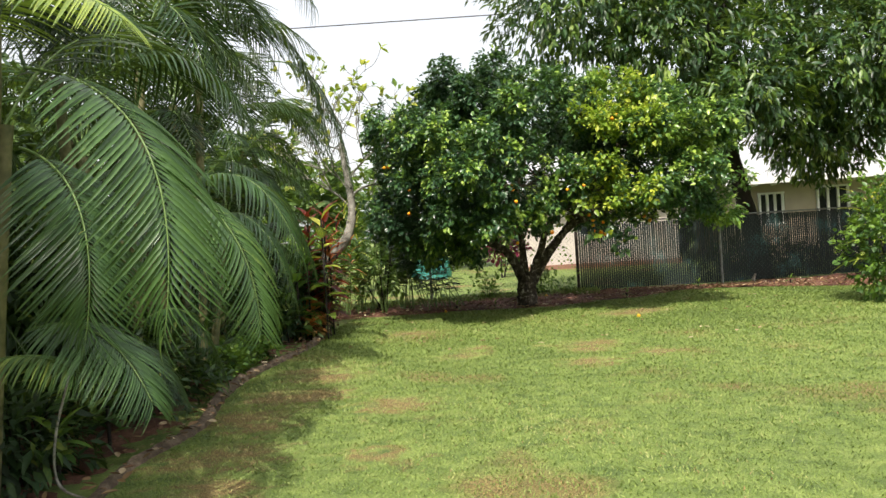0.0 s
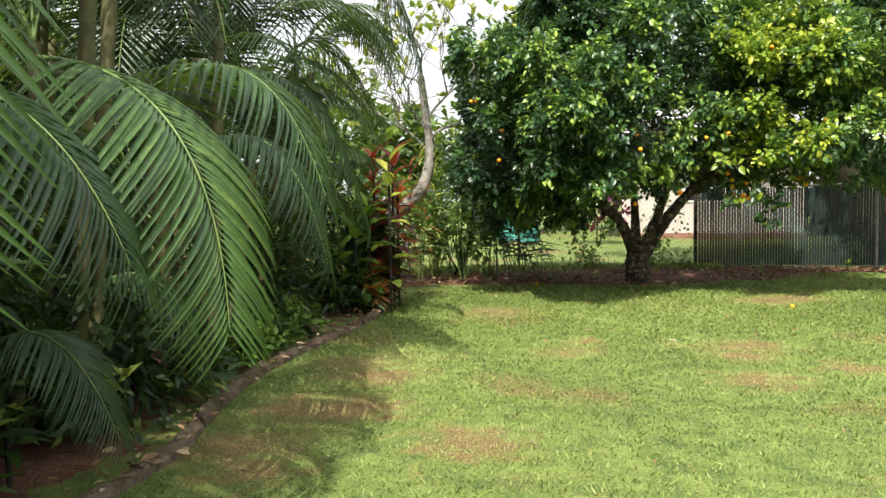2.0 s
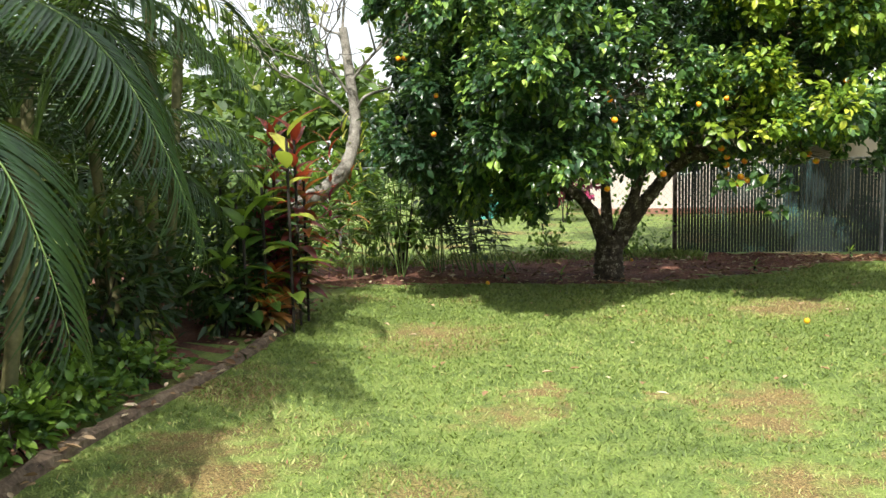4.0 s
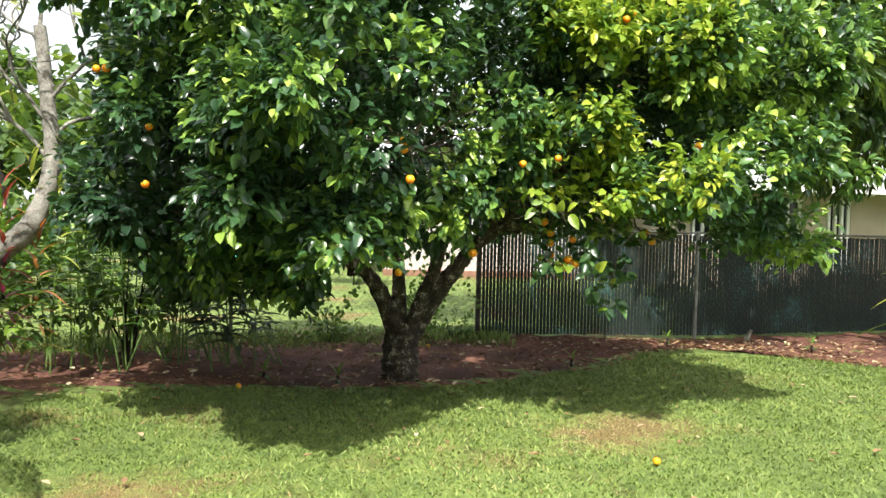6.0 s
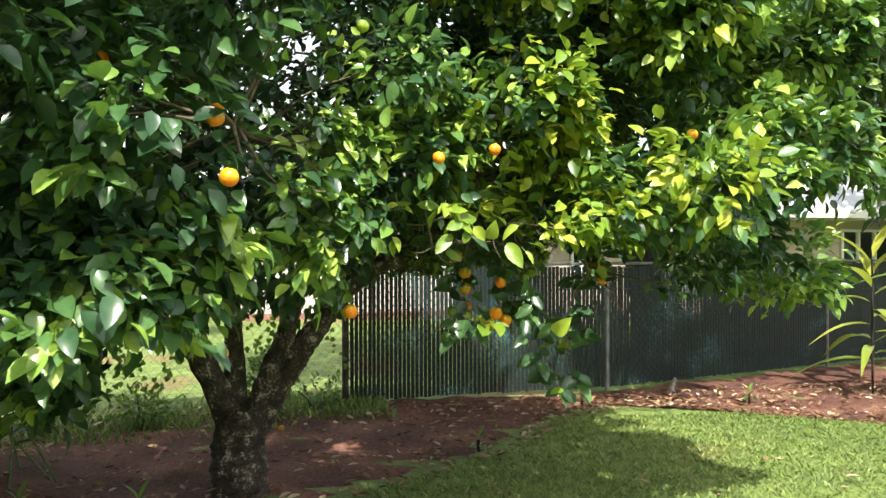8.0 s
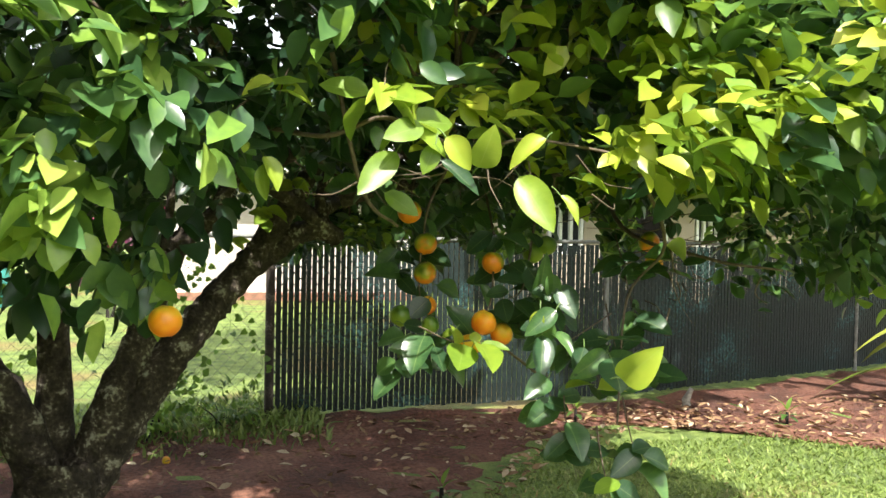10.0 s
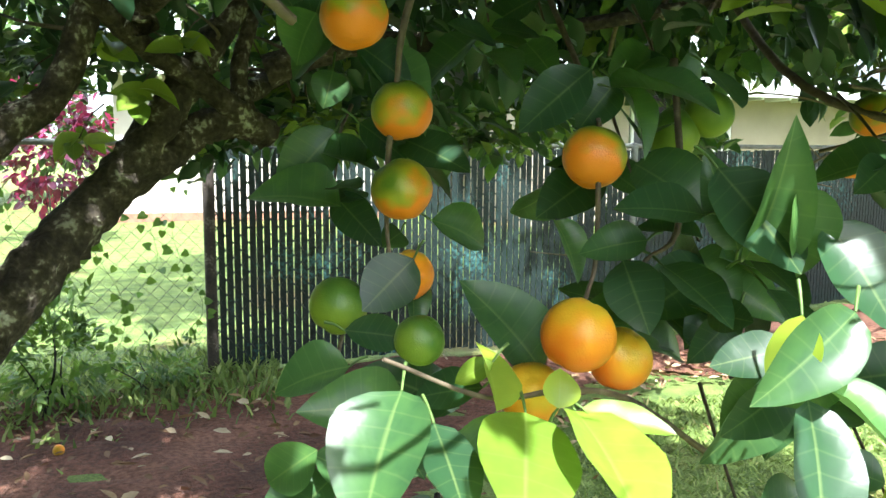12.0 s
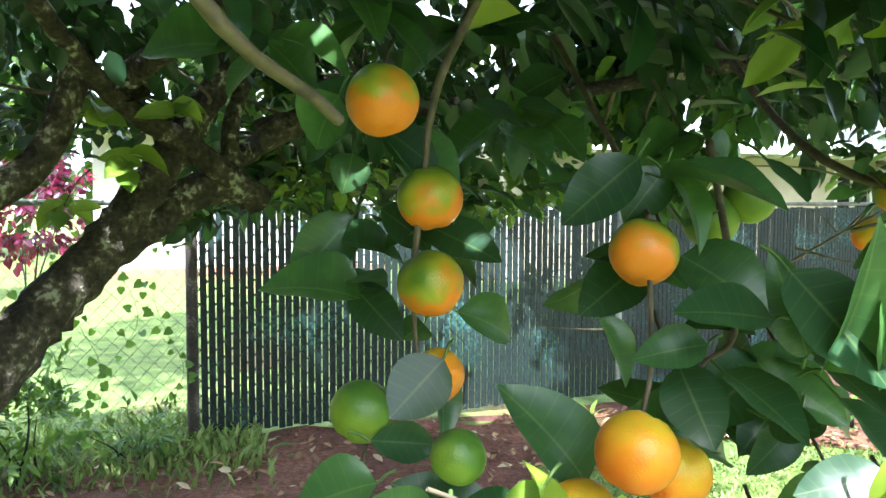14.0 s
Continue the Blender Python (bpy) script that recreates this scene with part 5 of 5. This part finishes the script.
def build_house(name, x0, x1, y, depth, eave, ridge, wall, openings, base, label):
    h = thing(name, 0, 0, 0, label, "house")
    xs = [x0] + [v for o in openings for v in (o[0], o[1])] + [x1]
    for i in range(0, len(xs), 2):
        slab("wall", xs[i], xs[i + 1], y, y + 0.2, 0.16 if base else -0.05, eave, wall, h, bevel=0.0)
    for a, b, c, d in openings:
        slab("wall", a, b, y + 0.003, y + 0.197, 0.16 if base else -0.05, c, wall, h, bevel=0.0)
        slab("wall", a, b, y + 0.003, y + 0.197, d, eave, wall, h, bevel=0.0)
        build_window(h, a + 0.06, b - 0.06, c + 0.06, d - 0.06, y)
    for a, b in ((x0, x0 + 0.2), (x1 - 0.2, x1)):
        slab("wall", a, b, y + 0.2, y + depth, -0.05, eave, wall, h, bevel=0.0)
    slab("wall", x0, x1, y + depth, y + depth + 0.2, -0.05, eave, wall, h, bevel=0.0)
    if base:
        slab("brick_base", x0 - 0.05, x1 + 0.05, y - 0.12, y + 0.2, -0.05, 0.16, BRICK, h, "low red brick footing")
    bm = bmesh.new()
    o, mid = 0.7, y + depth / 2
    a, b = x0 - o, x1 + o
    prof = [(y - o, eave + 0.02), (mid, ridge), (y + depth + 0.2 + o, eave + 0.02), (y + depth + 0.2 + o, eave + 0.14), (mid, ridge + 0.13), (y - o, eave + 0.14)]
    va, vb = [bm.verts.new((a, *q)) for q in prof], [bm.verts.new((b, *q)) for q in prof]
    for i in range(6):
        j = (i + 1) % 6
        bm.faces.new((va[i], va[j], vb[j], vb[i]))
    bm.faces.new(va[::-1]), bm.faces.new(vb)
    bmesh.ops.recalc_face_normals(bm, faces=bm.faces)
    part("roof", bm, ROOFING, h, "light grey sheet roof", False)
    slab("fascia", a, b, y - o - 0.03, y - o, eave - 0.06, eave + 0.15, WHITE_TRIM, h, "white eaves board")
    x = a + 0.3
    while x < b:
        slab("rafter", x, x + 0.06, y - o + 0.004, y, eave - 0.1, eave + 0.03, WHITE_TRIM, h)
        x += 0.6
    slab("soffit", x0 - o + 0.01, x1 + o - 0.01, y - o + 0.01, y, eave - 0.02, eave + 0.01, WOOD_BRACKET, h, bevel=0.0)


def glass_material():
    mat, nt, shader, coords = material("dark_window_glass", 0.08)
    shader.inputs["Base Color"].default_value = (0.02, 0.022, 0.025, 1)
    return mat


GLASS_DARK = glass_material()


# ---- edging, litter, cable, grass ----
def build_edging():
    rng = np.random.default_rng(7)
    pts = smooth_path([(x, y, 0) for x, y in EDGE], 14)
    edging = thing("bed_edging", 0, 0, 0, "rough brown weathered edging between the lawn and the bed", "edging")
    sec = [(-0.05, -0.06), (-0.045, 0.025), (-0.02, 0.05), (0.015, 0.048), (0.04, 0.02), (0.05, -0.06)]
    n = len(pts)
    chunk = 9
    for s in range(0, n - 1, chunk):
        q = pts[s:s + chunk + 1]
        if len(q) < 2:
            continue
        tang = unit(np.gradient(q, axis=0))
        side = np.cross(tang, (0, 0, 1.0))
        v = []
        for i in range(len(q)):
            shrink = 0.985 if i in (0, len(q) - 1) else 1
            for a, b in sec:
                j = rng.normal(size=2) * 0.007
                v.append(q[i] + side[i] * (a + j[0]) * shrink + np.array((0, 0, (b + j[1]) * shrink + 0.01)))
        m = len(sec)
        i0 = (np.arange(len(q) - 1)[:, None] * m)
        j0 = np.arange(m)[None]
        f = np.stack([i0 + j0, i0 + (j0 + 1) % m, i0 + m + (j0 + 1) % m, i0 + m + j0], -1).reshape(-1, 4)
        child("edging_piece", raw("edging_piece", np.array(v), [f], CURB, False), edging)


def build_litter():
    rng = np.random.default_rng(8)
    n = 2600
    u = rng.uniform(0, 1, n)
    bx = np.array([b[0] for b in BED]); by = np.array([b[1] for b in BED])
    x = rng.uniform(-1.8, 9.5, n)
    y0 = np.interp(x, bx, by)
    y = y0 - 0.25 + rng.uniform(0, 1, n) ** 1.3 * (17.9 - y0)
    m = 550
    yl = rng.uniform(1, 13, m)
    xl = np.interp(yl, [e[1] for e in EDGE], [e[0] for e in EDGE]) - rng.exponential(0.35, m) + 0.12
    x, y = np.concatenate([x, xl]), np.concatenate([y, yl])
    z = lawn_height(x, y) + 0.05
    a = rng.uniform(0, 6.28, len(x))
    way = np.stack([np.cos(a), np.sin(a), rng.normal(size=len(x)) * 0.15], -1)
    up = np.array([0, 0, 1.0]) + rng.normal(size=(len(x), 3)) * 0.35
    me = leaf_mesh("leaf_litter", np.stack([x, y, z], -1), way, up, rng.uniform(0.03, 0.1, len(x)), rng.uniform(0, 1, len(x)) ** 1.5, template(2, 0.42, 0.3, -0.15), DRY_LEAF)
    tagged(new("leaf_litter", me), "dry brown and pale fallen leaves strewn over the soil", "leaf litter", "", "stuff")
    n = 90
    x, y = rng.uniform(-0.5, 6, n), rng.uniform(9.5, 15, n)
    a = rng.uniform(0, 6.28, n)
    me = leaf_mesh("lawn_litter", np.stack([x, y, lawn_height(x, y) + 0.045], -1), np.stack([np.cos(a), np.sin(a), 0 * a], -1), np.tile((0, 0, 1.0), (n, 1)), rng.uniform(0.04, 0.09, n), rng.uniform(0.3, 1, n), template(2, 0.45, 0.3, -0.1), DRY_LEAF)
    tagged(new("lawn_litter", me), "single dry leaves lying on the grass", "leaf litter", "", "stuff")


def on_lawn(x, y):
    left = x > np.interp(y, [e[1] for e in EDGE], [e[0] for e in EDGE]) + 0.08
    front = y < np.interp(x, [b[0] for b in BED], [b[1] for b in BED])
    return left & front


def build_grass():
    rng = np.random.default_rng(9)
    n = 420000
    y = 1.2 + 15.5 * rng.uniform(0, 1, n) ** 1.25
    x = rng.uniform(-1.6, 8.5, n)
    k = on_lawn(x, y) & (np.abs(x - 1.5) < 1.5 + (y + 0.5) * 0.75)
    x, y = x[k], y[k]
    g = 0.36 + 0.13 * np.sin(x * 1.3 + 2) * np.sin(y * 0.9) + 0.07 * np.sin(x * 4.1 + y * 3) + 0.2 * rng.normal(size=len(x))
    bare = np.zeros(len(x))
    for cx, cy, r in BARE:
        bare = np.maximum(bare, np.exp(-(((x - cx) / r) ** 2 + ((y - cy) / (r * 0.8)) ** 2)) * rng.uniform(0.75, 1.25, len(x)))
    bare = np.clip(bare, 0, 1)
    keep = rng.uniform(0, 1, len(x)) > bare * 0.55
    x, y, g, bare = x[keep], y[keep], g[keep] * (1 - bare[keep]) + bare[keep] * 0.95, bare[keep]
    a = rng.uniform(0, 6.28, len(x))
    way = np.stack([np.cos(a), np.sin(a), rng.uniform(0.15, 1.3, len(x))], -1)
    tv = np.array([(0, 0.05, 0), (0, -0.05, 0), (0.6, 0, 0.02), (1, 0, -0.12)])
    tv = np.array([(0, 0.09, 0), (0, -0.09, 0), (0.55, -0.08, 0.06), (0.55, 0.08, 0.06), (1, 0, -0.1)])
    shape = (tv, np.array([(3, 2, 4)]), np.array([(0, 1, 2, 3)]))
    far = 0.6 + 0.06 * y
    me = leaf_mesh("grass", np.stack([x, y, lawn_height(x, y) - 0.003], -1), way, np.tile((0, 0, 1.0), (len(x), 1)) + rng.normal(size=(len(x), 3)) * 0.3, rng.uniform(0.02, 0.042, len(x)) * far * (1 - 0.35 * bare), np.clip(g, 0, 1), shape, GRASS)
    tagged(new("grass", me), "short broad-bladed green grass with dry blades among it", "grass", "", "stuff")
    # tufts along the wire and beyond
    n = 9000
    u = rng.uniform(0, 1, n)
    x = -3 + 6.2 * u
    y = np.interp(x, [f[0] for f in FENCE], [f[1] for f in FENCE]) + rng.normal(size=n) * 0.35 - 0.1
    a = rng.uniform(0, 6.28, n)
    me = leaf_mesh("weeds", np.stack([x, y, 0 * x], -1), np.stack([np.cos(a), np.sin(a), rng.uniform(0.6, 2.5, n)], -1), np.tile((0, 0, 1.0), (n, 1)), rng.uniform(0.05, 0.14, n), rng.uniform(0, 0.75, n), shape, GRASS)
    tagged(new("weeds", me), "uncut weeds and grass along the foot of the wire fence", "weeds", "", "stuff")


def build_vine():
    rng = np.random.default_rng(15)
    vine = thing("wire_vine", 0, 0, 0, "thin climbing vine with small heart-shaped leaves on the wire fence", "vine")
    paths, pos = [], []
    for i in range(16):
        u = rng.uniform(0.3, 2.75)
        pts = []
        for k in range(6):
            x = u + 0.12 * math.sin(k * 1.3 + i) + 0.03 * k
            pts.append((x, np.interp(x, [f[0] for f in FENCE], [f[1] for f in FENCE]) - 0.02, 0.05 + 0.23 * k * rng.uniform(0.9, 1.1)))
        paths.append((pts, 0.002, 0.0012))
        pos += [np.array(q) + rng.normal(size=3) * 0.04 for q in smooth_path(pts, 4)]
    each_limb("tendril", paths, STEM, vine, 4, 0, 3)
    n = len(pos)
    way = rng.normal(size=(n, 3)) * np.array((1, 0.3, 0.6)) - np.array((0, 0.2, 0.6))
    child("foliage", leaf_mesh("foliage", np.array(pos), way, np.tile((0, -1.0, 0.4), (n, 1)), rng.uniform(0.035, 0.06, n), rng.uniform(0.2, 0.9, n), HEART, BUSH), vine)
    build_bush("weed_clump", [(2.0, 17.25, 0.32, 0.35, 0.25, 0.4), (0.9, 17.0, 0.2, 0.35, 0.2, 0.22), (2.5, 17.55, 0.15, 0.25, 0.15, 0.2)], 50, 0.08, BUSH, "leafy green weeds at the foot of the wire fence", LANCE, 91, category="weeds")
    build_bush("flowering_shrub", [(0.7, 25.5, 1.4, 1.0, 0.7, 1.0)], 9, 0.16, MAGENTA_LEAF, "shrub with pink and maroon foliage beyond the fence", OVAL, 92)
    for x, y in ((1.2, 14.55), (0.5, 14.7), (3.6, 15.6), (6.9, 16.9), (5.2, 17.3)):
        build_rosette("seedling", x, y, 0.1, 8, 0.12, BUSH, "small green seedling growing in the red soil", "plant", rng, BROAD, 0.9, 0.1, "seedlings of the tree bed")


def build_small():
    v, f = tube(smooth_path([(-1.9, 27.5, 0.0), (-1.85, 27.5, 0.35), (-1.9, 27.5, 0.6), (-1.9, 27.5, 0.66)], 4), np.linspace(0.75, 0.55, 13), 10, 0.05)
    tagged(new("covered_heap", raw("covered_heap", v, [f], TEAL)), "low heap under a teal green cover on the far lawn", "garden cover")
    v, f = tube(frond_points((-16, 25, 8.6), (3, 25, 8.05), (22, 25, 7.3), 40), [0.018] * 40, 5)
    tagged(new("overhead_cable", raw("overhead_cable", v, [f], CABLE)), "thin black cable hanging overhead beyond the trees", "cable")
    v, f = tube([(6.36, 17.5, 0.0), (6.34, 17.5, 0.1), (6.38, 17.48, 0.2)], [0.04, 0.035, 0.02], 7, 0.2)
    tagged(new("wood_stake", raw("wood_stake", v, [f], PALE_BARK)), "short broken pale stake standing in the red soil by the fence", "stake")
    v, f = tube(smooth_path([(-0.2, 4.2, 0.06), (-0.55, 4.4, 0.1), (-0.62, 4.5, 0.35), (-0.55, 4.6, 0.75)], 8), [0.008] * 25, 6)
    tagged(new("hanging_root", raw("hanging_root", v, [f], PALE_BARK)), "thin pale bent vine stem hanging down to the soil bed", "vine")


build_house("house", 8.2, 22.0, 26.0, 8.0, 2.4, 4.4, BEIGE_WALL, [(8.6, 9.4, 1.1, 2.1), (10.3, 11.3, 0.5, 2.2), (11.9, 12.5, 0.5, 2.2), (15.5, 17.0, 1.1, 2.1)], False, "low beige house with white eaves and light grey roof")
build_house("house", 1.3, 6.6, 28.5, 7.0, 2.7, 4.2, WHITE_WALL, [(3.2, 4.4, 1.1, 2.2)], True, "low white house on a red brick footing across the far lawn")
build_background()
build_fence()
build_big_tree()
build_frangipani()
build_palms()
build_beds()
build_edging()
build_citrus()
build_litter()
build_vine()
build_small()
build_grass()
